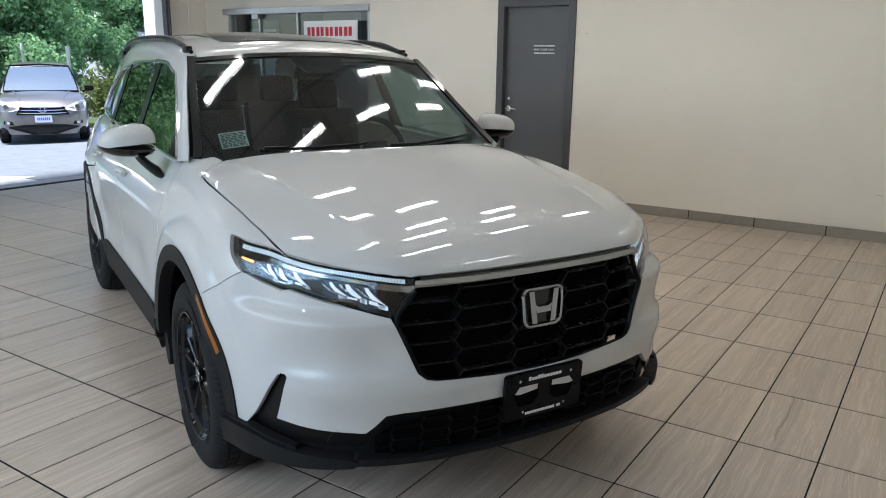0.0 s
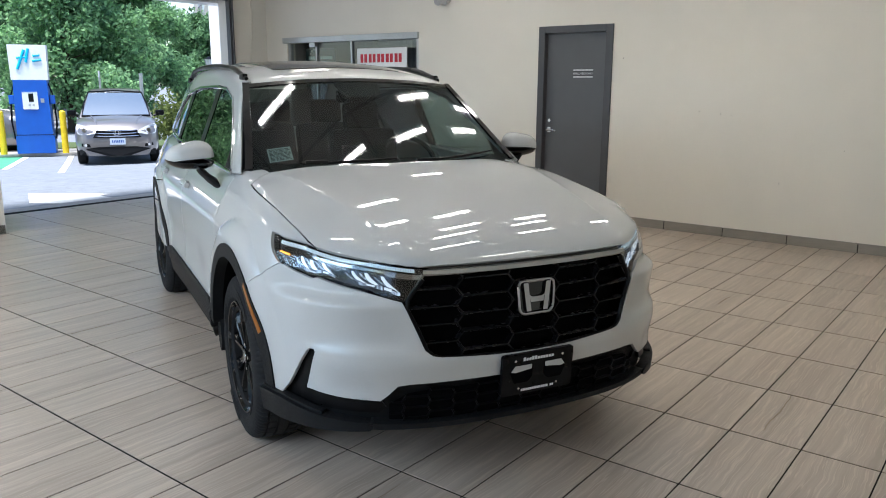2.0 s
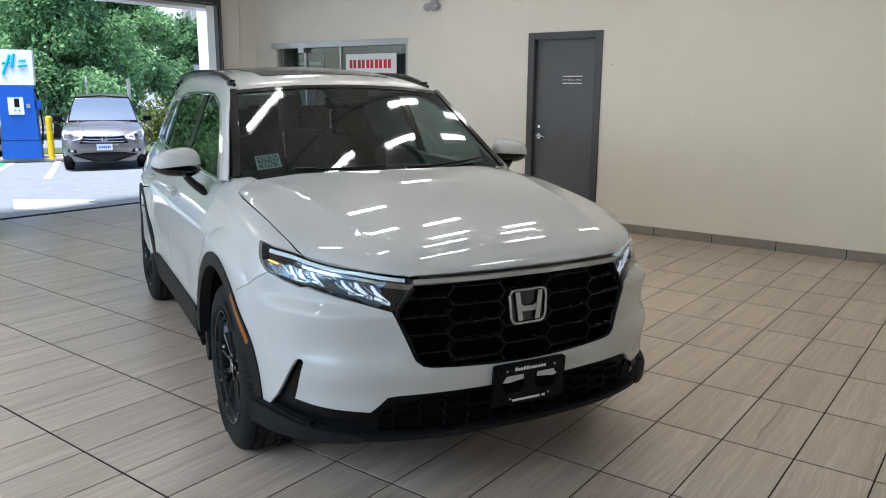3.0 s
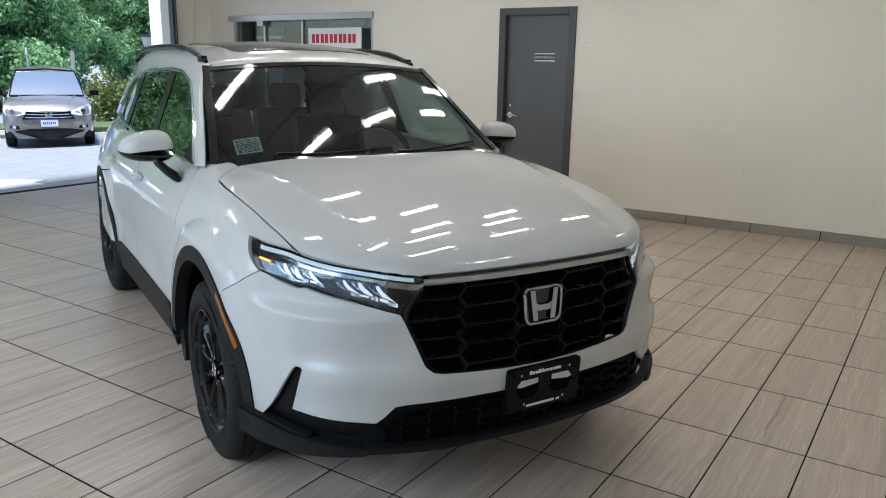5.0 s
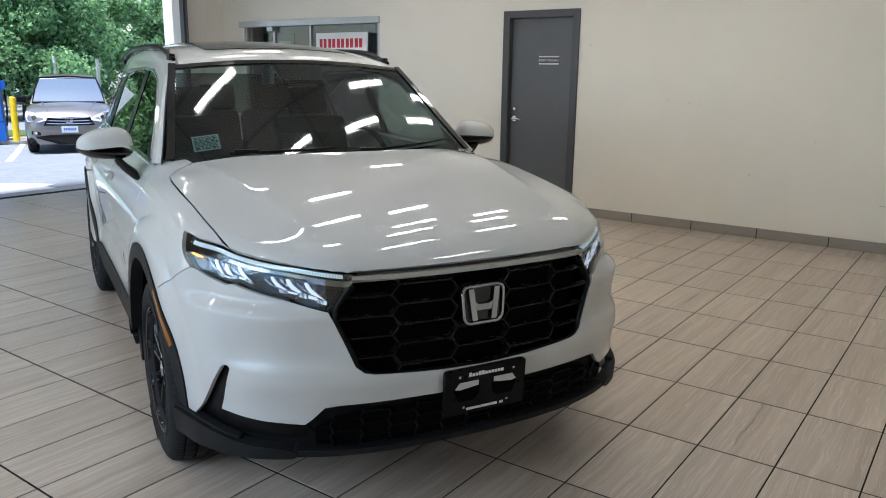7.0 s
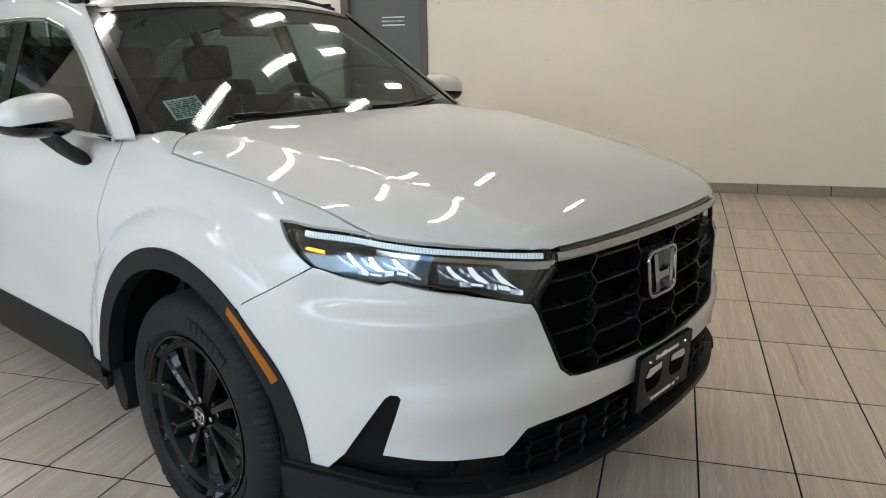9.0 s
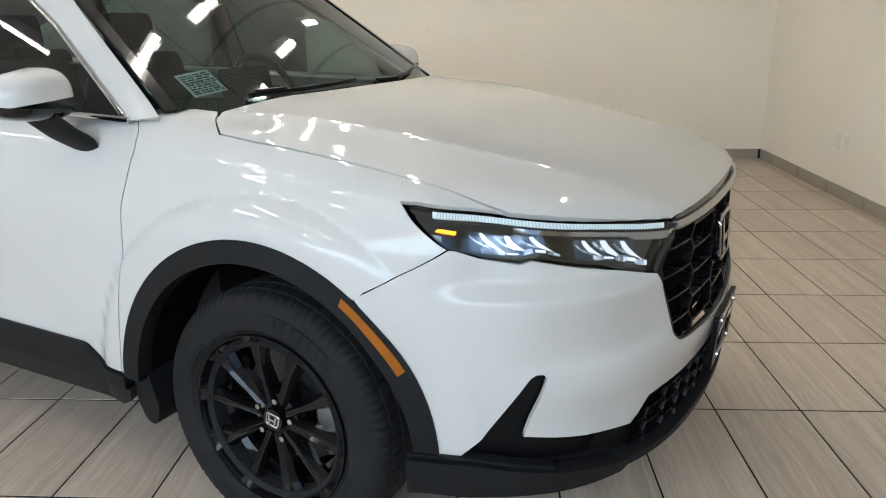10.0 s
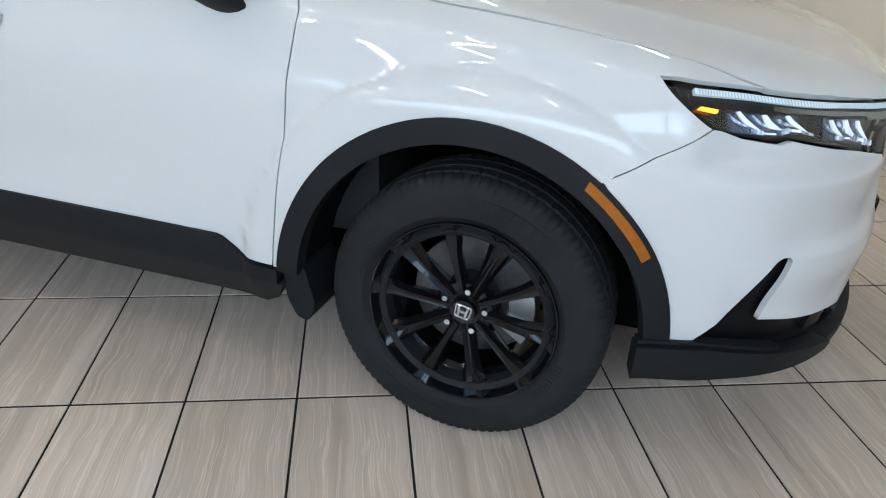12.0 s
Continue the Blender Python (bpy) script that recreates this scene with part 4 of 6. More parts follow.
# ---- wheels ----
def wheel_parts(m, s):
    bm = bmesh.new()
    lathe(bm, [(0.2435, -0.109), (0.248, -0.110), (0.2495, -0.100), (0.2415, -0.090), (0.232, -0.05), (0.205, -0.03), (0.205, 0.09), (0.215, 0.10), (0.212, 0.104), (0.196, 0.09), (0.196, -0.03), (0.226, -0.06)], 72)
    lathe(bm, [(0.0, -0.070), (0.034, -0.070), (0.050, -0.074), (0.072, -0.070), (0.078, -0.055), (0.078, 0.0), (0.0, 0.0)], 40, False)
    wheel = part("wheel", bm, WHEELB, car, "gloss black ten-spoke alloy wheel", 35)
    for i in range(10):
        bm = bmesh.new()
        k = radians(36 * i + 5)
        wide = i % 2 == 0
        w0, w1 = (0.020, 0.036) if wide else (0.014, 0.026)
        sec = []
        for r, w, y, d in ((0.045, w0, -0.078, 0.05), (0.10, w0 * 0.9, -0.082, 0.040), (0.16, (w0 + w1) / 2 * 0.85, -0.087, 0.032), (0.210, w1, -0.086, 0.03), (0.2460, w1 * 1.35, -0.1065, 0.022)):
            g = 0.008 if wide else 0.003
            sec.append([(r, -w, y + 0.012), (r, -w * 0.55, y - 0.004), (r, -w * 0.14, y - 0.004 + g), (r, w * 0.14, y - 0.004 + g), (r, w * 0.55, y - 0.004), (r, w, y + 0.012), (r, w * 0.7, y + d), (r, -w * 0.7, y + d)])
        rings = [[bm.verts.new((x * math.cos(k) - t * math.sin(k), y, x * math.sin(k) + t * math.cos(k))) for x, t, y in q] for q in sec]
        for a, b in zip(rings, rings[1:]):
            for j in range(8):
                bm.faces.new((a[j], a[(j + 1) % 8], b[(j + 1) % 8], b[j]))
        bm.faces.new(rings[0]), bm.faces.new(rings[-1][::-1])
        part("spoke", bm, WHEELB, wheel, "", 30)
    prof = [(0.235, 0.082), (0.2485, 0.100), (0.266, 0.1145), (0.300, 0.1185), (0.326, 0.114), (0.345, 0.106), (0.3565, 0.096), (0.3625, 0.083), (0.3645, 0.072), (0.357, 0.070), (0.357, 0.064), (0.3655, 0.062), (0.3665, 0.030), (0.358, 0.028), (0.358, 0.021), (0.3668, 0.019)]
    prof = prof + [(r, -y) for r, y in prof[::-1]] + [(0.222, -0.10), (0.21, -0.09), (0.21, 0.09)]
    bm = bmesh.new()
    seg = 384
    lathe(bm, prof, seg, True, lambda i, j: (-0.0045 if i % 4 == 0 and j in (5, 6, 7, 8, 23, 24, 25, 26) else -0.004 if i % 8 == 2 and j in (11, 12, 19, 20) else 0.0))
    tyre = part("tyre", bm, RUBBER, wheel, "black all-season tyre", 28)
    bm = bmesh.new()
    for k0, n in ((62, 7), (242, 7), (150, 10), (330, 10)):
        for i in range(n):
            k = radians(k0 + i * (5.2 if n == 7 else 2.6))
            d, w = (0.012, 0.009) if n == 7 else (0.005, 0.0035)
            r = 0.305 if n == 7 else 0.275
            vs = box(bm, -d, d, -0.0010, 0.0010, -w * 2, w * 2)
            bmesh.ops.transform(bm, matrix=Matrix.Rotation(-k + radians(90), 4, "Y") @ pose(0, -0.1188, r), verts=vs)
    tagged(part("sidewall_marking", bm, RUBBER, tyre), kind="stuff")
    bm = bmesh.new()
    lathe(bm, [(0.0, 0.012), (0.165, 0.012), (0.165, 0.035), (0.0, 0.035)], 48, False)
    part("brake_disc", bm, STEEL, wheel, "grey brake disc", 35)
    bm = bmesh.new()
    prism(bm, arc(0.172, -22, 32, 0, 0, 10) + arc(0.105, 32, -22, 0, 0, 10), -0.028, 0.05)
    part("brake_caliper", bm, ALU, wheel, "bare metal brake caliper", 35)
    for i in range(5):
        k = radians(72 * i + 20)
        bm = bmesh.new()
        rod(bm, (0.057 * math.cos(k), -0.070, 0.057 * math.sin(k)), (0.057 * math.cos(k), -0.088, 0.057 * math.sin(k)), 0.0095, 0.008, 6)
        part("lug_nut", bm, CHROME, wheel)
    bm = bmesh.new()
    rod(bm, (0, -0.070, 0), (0, -0.0885, 0), 0.034, 0.031, 28)
    cap = part("centre_cap", bm, GLOSS, wheel, "black cap with a chrome frame emblem", 35)
    bm = bmesh.new()
    pipe(bm, [(x, -0.089, z) for x, z in rounded([(-0.019, -0.017), (0.019, -0.017), (0.021, 0.017), (-0.021, 0.017)], 0.007)], 0.0028, 6, True)
    for q in BOTH:
        prism(bm, [(q * 0.006, -0.015), (q * 0.012, -0.015), (q * 0.015, 0.015), (q * 0.009, 0.015)], -0.092, -0.088)
    prism(bm, [(-0.008, -0.003), (0.008, -0.003), (0.008, 0.003), (-0.008, 0.003)], -0.0915, -0.088)
    part("cap_emblem", bm, CHROME, cap)
    wheel.matrix_basis = m
    return wheel


first = wheel_parts(pose(0, -0.802, HUB), -1)
first.matrix_basis = pose(0, -0.802, HUB, 0, 12, 0)
copy_thing(first, pose(-2.70, -0.808, HUB, 0, 40, 0))
copy_thing(first, pose(0, 0.802, HUB, 0, 25, 180))
copy_thing(first, pose(-2.70, 0.808, HUB, 0, 61, 180))

# ---- cabin ----
dlo = [(-0.535, 1.122), (-0.70, 1.232), (-0.90, 1.365), (-1.08, 1.462), (-1.30, 1.508), (-1.6, 1.520), (-2.2, 1.508), (-2.62, 1.46), (-2.95, 1.36), (-3.10, 1.25), (-3.05, 1.205), (-2.6, 1.178), (-1.4, 1.138)]
dlo_top, dlo_low = dlo[:10], [dlo[10], dlo[11], dlo[12], dlo[0]]
screen_side = [(0.745, 1.118), (0.735, 1.134), (0.70, 1.23), (0.655, 1.38), (0.602, 1.542)]
side_f = spline([(z, a) for a, z in screen_side])
pillar_front = [(float(screen_x(side_f(z) + 0.026, z)) - 0.008, float(z)) for z in np.linspace(1.128, 1.535, 12)]
roof_edge = [(x, float(from_top(cabin, np.array([[x, 0.575]]))[0][0, 2])) for x in np.linspace(-1.02, -3.15, 22)]
for s in BOTH:
    skin("side_frame", pillar_front + roof_edge + [(-3.36, 1.40), (-3.42, 1.18), (-3.2, 1.19), (-3.13, 1.235)] + dlo_top[::-1][1:] + [(-0.51, 1.117)], from_side, cabin, PAINT, car, 0.02, 0.0, 0.014, (s,), "white windscreen pillar and roof side")
    bm = bmesh.new()
    ribbon_on(bm, [(x, z + 0.004) for x, z in dlo_top[:7]] + [(x, z + 0.004) for x, z in dlo_top[7:]], from_side, cabin, 0.016, 0.005, s, 0.003)
    part("window_trim", bm, CHROME, car, "chrome window surround", 40)
    bm = bmesh.new()
    ribbon_on(bm, [(-0.51, 1.116), (-1.4, 1.130), (-2.6, 1.170), (-3.08, 1.205)], from_side, cabin, 0.016, 0.006, s, 0.006)
    part("belt_trim", bm, CHROME, car, "chrome belt trim", 40)
    for x0, x1 in ((-0.56, -1.50), (-1.59, -2.36), (-2.44, -3.06)):
        up = [(x, z) for x, z in zip(np.linspace(x0, x1, 16), spline([(-p[0], p[1]) for p in dlo_top])(-np.linspace(x0, x1, 16)))]
        lo = [(x, float(spline(sorted((p[0], p[1]) for p in dlo_low))(x)) + 0.003) for x in np.linspace(x0, x1, 10)]
        up = [(x, max(z - 0.006, l)) for (x, z), l in zip(up, np.interp(-np.linspace(x0, x1, 16), [-q[0] for q in lo], [q[1] for q in lo]) + 0.004)]
        skin("side_window", lo + up[::-1], from_side, cabin, FRONTGL if x0 > -1 else TINTED, car, 0.03, -0.006, 0.0, (s,), "clear front door window" if x0 > -1 else "dark side window")
    for x0, x1 in ((-1.485, -1.605), (-2.345, -2.455)):
        skin("door_pillar", [(x0, 1.135), (x0 - 0.02, 1.512), (x1 - 0.02, 1.512 if x1 > -2 else 1.49), (x1, 1.142)], from_side, cabin, MESHBLK, car, 0.03, -0.003, 0.01, (s,), "satin black door pillar")
    # roof rails
    bm = bmesh.new()
    xs = np.linspace(-1.06, -3.05, 26)
    lift = [0.0 if i in (0, 25) else 0.020 * min(1, min(i, 25 - i) / 4) for i in range(26)]
    zz = from_top(cabin, np.array([[x, 0.585] for x in xs]))[0][:, 2]
    pipe(bm, [(x, s * 0.588, z + l + 0.006) for x, z, l in zip(xs, zz, lift)], [0.010 + 0.006 * min(1, min(i, 25 - i) / 3) for i in range(26)], 10)
    for i in (1, 24):
        box(bm, xs[i] - 0.05, xs[i] + 0.05, s * 0.588 - 0.014, s * 0.588 + 0.014, zz[i] - 0.012, zz[i] + 0.022, 0.006)
    part("roof_rail", bm, MESHBLK, car, "satin black roof rail", 40)

rf = [(-0.932, 0.0), (-0.936, 0.2), (-0.953, 0.4), (-0.985, 0.575)]
rr = [(-3.2, 0.575), (-3.3, 0.3), (-3.33, 0.0)]
half = rf + rr
roof = skin("roof", half + [(x, -a) for x, a in half[-2:0:-1]], from_top, cabin, PAINT, car, 0.04, 0.0, 0.0, (0,), "white roof")
skin("sunroof", rounded([(-1.20, -0.40), (-1.18, 0.0), (-1.20, 0.40), (-2.2, 0.42), (-2.2, -0.42)], 0.06), from_top, cabin, GLOSS, roof, 0.05, 0.004, 0.01, (0,), "black glass sunroof")
skin("tailgate", [(-0.80, 0.46), (-0.80, 1.0), (-0.62, 1.16), (0.62, 1.16), (0.80, 1.0), (0.80, 0.46)], from_back, body, PAINT, car, 0.06, 0.0, 0.014, (0,))
skin("rear_window", [(-0.60, 1.17), (-0.50, 1.50), (0.50, 1.50), (0.60, 1.17)], from_back, cabin, TINTED, car, 0.06, -0.01, 0.0, (0,), "dark rear window")

# windscreen with its black border
w_half = [(0.0, 1.576), (0.30, 1.570), (0.602, 1.542)] + [(float(side_f(z)), float(z)) for z in np.linspace(1.50, 1.13, 10)] + [(0.735, 1.10), (0.0, 1.10)]
skin("windscreen", w_half + [(-a, z) for a, z in w_half[-2:0:-1]], from_front, screen, WINDSCREEN, car, 0.05, 0.0, 0.0, (0,), "clear windscreen")
for s in BOTH:
    edge = [(float(side_f(z)), float(z)) for z in np.linspace(1.138, 1.545, 14)]
    strip("screen_border", [(a - 0.010, z) for a, z in edge], [(a + 0.024, z) for a, z in edge], from_front, screen, GLOSS, car, 0.005, 0.012, (s,), "black windscreen edge")
top_b = [(a, 1.577 - 0.095 * a * a) for a in np.linspace(-0.60, 0.60, 16)]
strip("screen_header", [(a, z - 0.020) for a, z in top_b], [(a, z - 0.003) for a, z in top_b], from_front, screen, GLOSS, car, 0.002, 0.012, (0,), "black windscreen header")
low_b = [(a, 1.10) for a in np.linspace(-0.72, 0.72, 16)]
strip("screen_foot", low_b, [(a, 1.158 + 0.012 * (a / 0.7) ** 2) for a, z in low_b], from_front, screen, GLOSS, car, -0.004, 0.0, (0,), "black windscreen foot")
cowl_r = [(float(screen_x(abs(a), 1.125)) - 0.02, a) for a in np.linspace(-0.72, 0.72, 16)]
cowl_f = [(-0.275 + 0.10 * (1 - (a / 0.70) ** 2), a) for a in np.linspace(-0.70, 0.70, 16)]
skin("cowl", cowl_f + cowl_r[::-1], from_top, body, CLAD, car, 0.04, -0.028, 0.0, (0,), "black plastic cowl")

# wipers
for a0, a1, pz in ((-0.50, -0.02, 0.0), (0.06, 0.60, 0.0)):
    pts = []
    for i in range(9):
        a = a0 + (a1 - a0) * i / 8
        z = 1.155 + 0.020 * i / 8 + 0.012 * (a / 0.7) ** 2
        pts.append((float(screen_x(abs(a), z)) + 0.022, a, z + 0.004))
    bm = bmesh.new()
    pipe(bm, pts, [0.009, 0.008, 0.007, 0.007, 0.007, 0.007, 0.006, 0.006, 0.004], 6)
    box(bm, -0.05, 0.06, -0.012, 0.012, -0.008, 0.010, 0.004, pose(pts[1][0] + 0.015, pts[1][1], pts[1][2] + 0.006, 0, 0, 82))
    part("wiper", bm, MESHBLK, car, "black wiper", 40)

# paper on the windscreen
c0 = np.array([[0.575, 1.203]])
sp, sn = from_front(screen, c0)
sx = Vector((sp[0, 0] - 0.006, -sp[0, 1], sp[0, 2]))
nz = Vector((sn[0, 0], -sn[0, 1], sn[0, 2])).normalized()
upv = Vector((0, 0, 1)) - nz * nz.z
upv.normalize()
rgt = upv.cross(nz)
SL = Matrix((rgt, upv, nz)).transposed().to_4x4()
SL.translation = sx
SL = SL @ pose(0, 0, 0, 0, 0, 12)
bm = bmesh.new()
box(bm, -0.058, 0.058, -0.052, 0.052, -0.0008, 0.0, 0.0, SL)
slip = part("paper_slip", bm, PAPER, car, "printed pale green paper slip inside the windscreen")
rows, rg = [], random.Random(4)
for i in range(9):
    y = 0.040 - i * 0.0102
    x = -0.05
    while x < 0.045:
        w = rg.uniform(0.006, 0.026)
        rows.append((x, min(x + w, 0.052), y - (0.0032 if i not in (7, 3) else 0.0048), y + 0.0022))
        x += w + rg.uniform(0.003, 0.008)
bars("print", slip, INK, rows, SL)


# ---- door mirrors ----
def mirror_part(name, low, high, mat, parent, s, label, grow=1.0):
    """A rounded housing, fuller towards the car, cut between two heights."""
    bm, rings, n, m = bmesh.new(), [], 32, 26
    for j in range(m + 1):
        u = -math.cos(math.pi * j / m)
        h = max(1 - abs(u) ** 3.1, 0.0004) ** 0.5
        ring = []
        for i in range(n):
            k = 2 * math.pi * i / n
            c, d = math.cos(k), math.sin(k)
            c, d = abs(c) ** 0.66 * (1 if c > 0 else -1), abs(d) ** 0.72 * (1 if d > 0 else -1)
            x = (0.092 if c > 0 else 0.052) * c * h * (1 - 0.10 * u)
            z = 1.180 + (0.088 * (0.90 - 0.26 * u) if d > 0 else 0.060 * (0.95 - 0.10 * u)) * d * h + 0.004 * u
            ring.append(bm.verts.new((x * grow - 0.012 * u, 0.116 * u * grow, z)))
        rings.append(ring)
    for a, b in zip(rings, rings[1:]):
        for i in range(n):
            bm.faces.new((a[i], a[(i + 1) % n], b[(i + 1) % n], b[i]))
    bm.faces.new(rings[0]), bm.faces.new(rings[-1][::-1])
    for z, up in ((low, -1), (high, 1)):
        r = bmesh.ops.bisect_plane(bm, geom=bm.verts[:] + bm.edges[:] + bm.faces[:], plane_co=(0, 0, z), plane_no=(0.12, -0.06, up), clear_outer=True)
        es = [e for e in r["geom_cut"] if isinstance(e, bmesh.types.BMEdge)]
        if es:
            bmesh.ops.contextual_create(bm, geom=es)
    bmesh.ops.scale(bm, vec=(1, s, 1), verts=bm.verts[:])
    bmesh.ops.transform(bm, matrix=pose(-0.715, s * 0.968, 0, 0, 0, s * -8), verts=bm.verts[:])
    return part(name, bm, mat, parent, label, 50)


for s in BOTH:
    mir = mirror_part("door_mirror", 1.168, 1.40, PAINT, car, s, "white door mirror with a black foot")
    mirror_part("mirror_base", 0.9, 1.169, GLOSS, mir, s, "gloss black lower shell", 1.015)
    bm = bmesh.new()
    rings = []
    for x, y, z, r, q in ((-0.705, 0.935, 1.128, 0.082, 0.034), (-0.690, 0.905, 1.098, 0.074, 0.040), (-0.665, 0.875, 1.068, 0.058, 0.036), (-0.650, 0.845, 1.050, 0.048, 0.030)):
        rings.append([bm.verts.new((x + r * math.cos(k), s * (y + 0.3 * q * math.sin(k)), z + q * math.sin(k))) for k in [2 * math.pi * i / 14 for i in range(14)]])
    for a, b in zip(rings, rings[1:]):
        for i in range(14):
            bm.faces.new((a[i], a[(i + 1) % 14], b[(i + 1) % 14], b[i]))
    bm.faces.new(rings[0]), bm.faces.new(rings[-1][::-1])
    part("mirror_foot", bm, CLAD, mir, "black mirror foot", 50)
    skin("mirror_corner", [(-0.545, 1.126), (-0.70, 1.228), (-0.72, 1.225), (-0.70, 1.13)], from_side, cabin, CLAD, mir, 0.03, 0.001, 0.01, (s,), "black corner piece")

# ---- inside the car ----
skin("headliner", [(-1.0, -0.55), (-1.0, 0.55), (-3.1, 0.52), (-3.1, -0.52)], from_top, cabin, LINER, car, 0.1, -0.035, 0.0, (0,), "pale headliner")
bm = bmesh.new()
box(bm, -3.45, -0.62, -0.76, 0.76, 0.30, 0.38, 0.02)
box(bm, -3.45, -2.75, -0.74, 0.74, 0.38, 0.95, 0.03)
part("cabin_floor", bm, DARK, car)
bm = bmesh.new()
prof = [(-0.30, 1.07), (-0.55, 1.105), (-0.78, 1.10), (-0.90, 1.05), (-0.92, 0.92), (-0.80, 0.70), (-0.74, 0.45), (-0.30, 0.45)]
prism(bm, prof, -0.735, 0.735)
part("dashboard", bm, DASH, car, "dark grey dashboard", 40)
bm = bmesh.new()
box(bm, -0.012, 0.012, -0.13, 0.13, -0.075, 0.075, 0.008, pose(-0.80, 0.0, 1.135, 0, -12, 0))
part("centre_screen", bm, GLOSS, car, "black centre screen", 40)
bm = bmesh.new()
pipe(bm, [(0.0, 0.185 * math.cos(k), 0.185 * math.sin(k)) for k in [2 * math.pi * i / 32 for i in range(32)]], 0.016, 8, True)
box(bm, -0.01, 0.035, -0.07, 0.07, -0.05, 0.045, 0.015)
for k in (180, 0, 270):
    rod(bm, (0, 0, 0), (0, 0.18 * math.cos(radians(k)), 0.18 * math.sin(radians(k))), 0.018, 0.012, 8)
bmesh.ops.transform(bm, matrix=pose(-1.02, 0.37, 1.055, 0, -24, 0), verts=bm.verts[:])
part("steering_wheel", bm, DASH, car, "black steering wheel", 40)
for x, a, wd in ((-1.62, 0.37, 0.25), (-1.62, -0.37, 0.25), (-2.55, 0.42, 0.27), (-2.55, -0.42, 0.27), (-2.55, 0.0, 0.15)):
    bm = bmesh.new()
    box(bm, -0.02, 0.50, -wd, wd, 0.50, 0.68, 0.05, pose(x, a, 0))
    box(bm, -0.07, 0.07, -wd * 0.96, wd * 0.96, 0.0, 0.64, 0.06, pose(x - 0.04, a, 0.62, 0, -16, 0))
    seat = part("car_seat", bm, SEAT, car, "charcoal fabric seat", 40)
    bm = bmesh.new()
    box(bm, -0.05, 0.05, -0.125, 0.125, -0.09, 0.095, 0.04, pose(x - 0.235, a, 1.325, 0, -10, 0))
    hr = part("headrest", bm, SEAT, seat, "", 40)
    bm = bmesh.new()
    for q in (-0.05, 0.05):
        rod(bm, (x - 0.215, a + q, 1.18), (x - 0.230, a + q, 1.27), 0.006, None, 8)
    part("headrest_post", bm, CHROME, hr, "", 40)
bm = bmesh.new()
box(bm, -0.02, 0.02, -0.12, 0.12, -0.035, 0.035, 0.015, pose(-0.93, 0.0, 1.475, 0, 8, 6))
part("rear_view_mirror", bm, GLOSS, car, "black rear-view mirror", 40)
bm = bmesh.new()
prism(bm, rounded([(-0.13, 1.555), (0.13, 1.555), (0.10, 1.475), (-0.10, 1.475)], 0.03), -0.06, 0.0, "yz")
for v in bm.verts:
    v.co.x = float(screen_x(abs(v.co.y), v.co.z)) - 0.015 + (v.co.x if v.co.x < -0.01 else 0)
part("camera_housing", bm, MESHBLK, car, "black camera housing behind the windscreen", 40)

# near-black filling added under the skin, so gaps and seams look shaded
bm = bmesh.new()
box(bm, -3.4, 0.66, -0.60, 0.60, 0.235, 0.50, 0.03)
box(bm, -0.28, 0.84, -0.44, 0.44, 0.30, 0.84, 0.05)
box(bm, -0.28, 0.50, -0.52, 0.52, 0.62, 0.90, 0.05)
part("underbody_fill", bm, DARK, car)


# ---- the room ----
XW, XE, YS, YN, ZC = -8.45, 1.94, -4.75, 4.61, 3.25
OPEN0, OPEN1, OPENZ = 0.0, 3.95, 2.80
WIN0, WIN1, WINZ = -7.98, -5.39, 2.165
DOOR0, DOOR1, DOORZ = -3.475, -2.675, 2.13


def structure(name, bm, mat, label="", category="wall"):
    return tagged(part(name, bm, mat, None, label), label, category, kind="structure")


def wall(name, pieces, mat, label):
    bm = bmesh.new()
    for p in pieces:
        box(bm, *p)
    return structure(name, bm, mat, label)


north = wall("wall_north", [(WIN1, DOOR0 - 0.07, YN, YN + 0.16, 0, ZC), (DOOR0 - 0.07, DOOR1 + 0.07, YN, YN + 0.16, DOORZ + 0.07, ZC), (DOOR1 + 0.07, XE + 0.2, YN, YN + 0.16, 0, ZC),
                            (XW - 0.3, WIN0, YN, YN + 0.16, 0, ZC), (WIN0, WIN1, YN, YN + 0.16, WINZ, ZC)], WALLP, "cream painted wall with faint scuffs")
east = wall("wall_east", [(XE, XE + 0.2, YS - 0.2, YN, 0, ZC)], WALLP, "cream painted plain wall")
west = wall("wall_west", [(XW - 0.28, XW, OPEN1, YN, 0, ZC), (XW - 0.28, XW, OPEN0, OPEN1, OPENZ, ZC), (XW - 0.28, XW + 1.35, -0.62, OPEN0 - 0.02, 0, ZC), (XW - 0.28, XW, YS - 0.2, -0.62, 0, ZC)], COLP, "warm grey wall round the vehicle door")
south = wall("wall_south", [(XW, XE, YS - 0.2, YS, 3.05, ZC), (XW, XE, YS - 0.2, YS, 0, 0.12), (XW, -7.95, YS - 0.2, YS, 0.12, 3.05), (0.59, XE, YS - 0.2, YS, 0.12, 3.05)], WALLP, "cream wall round the shop front glazing")
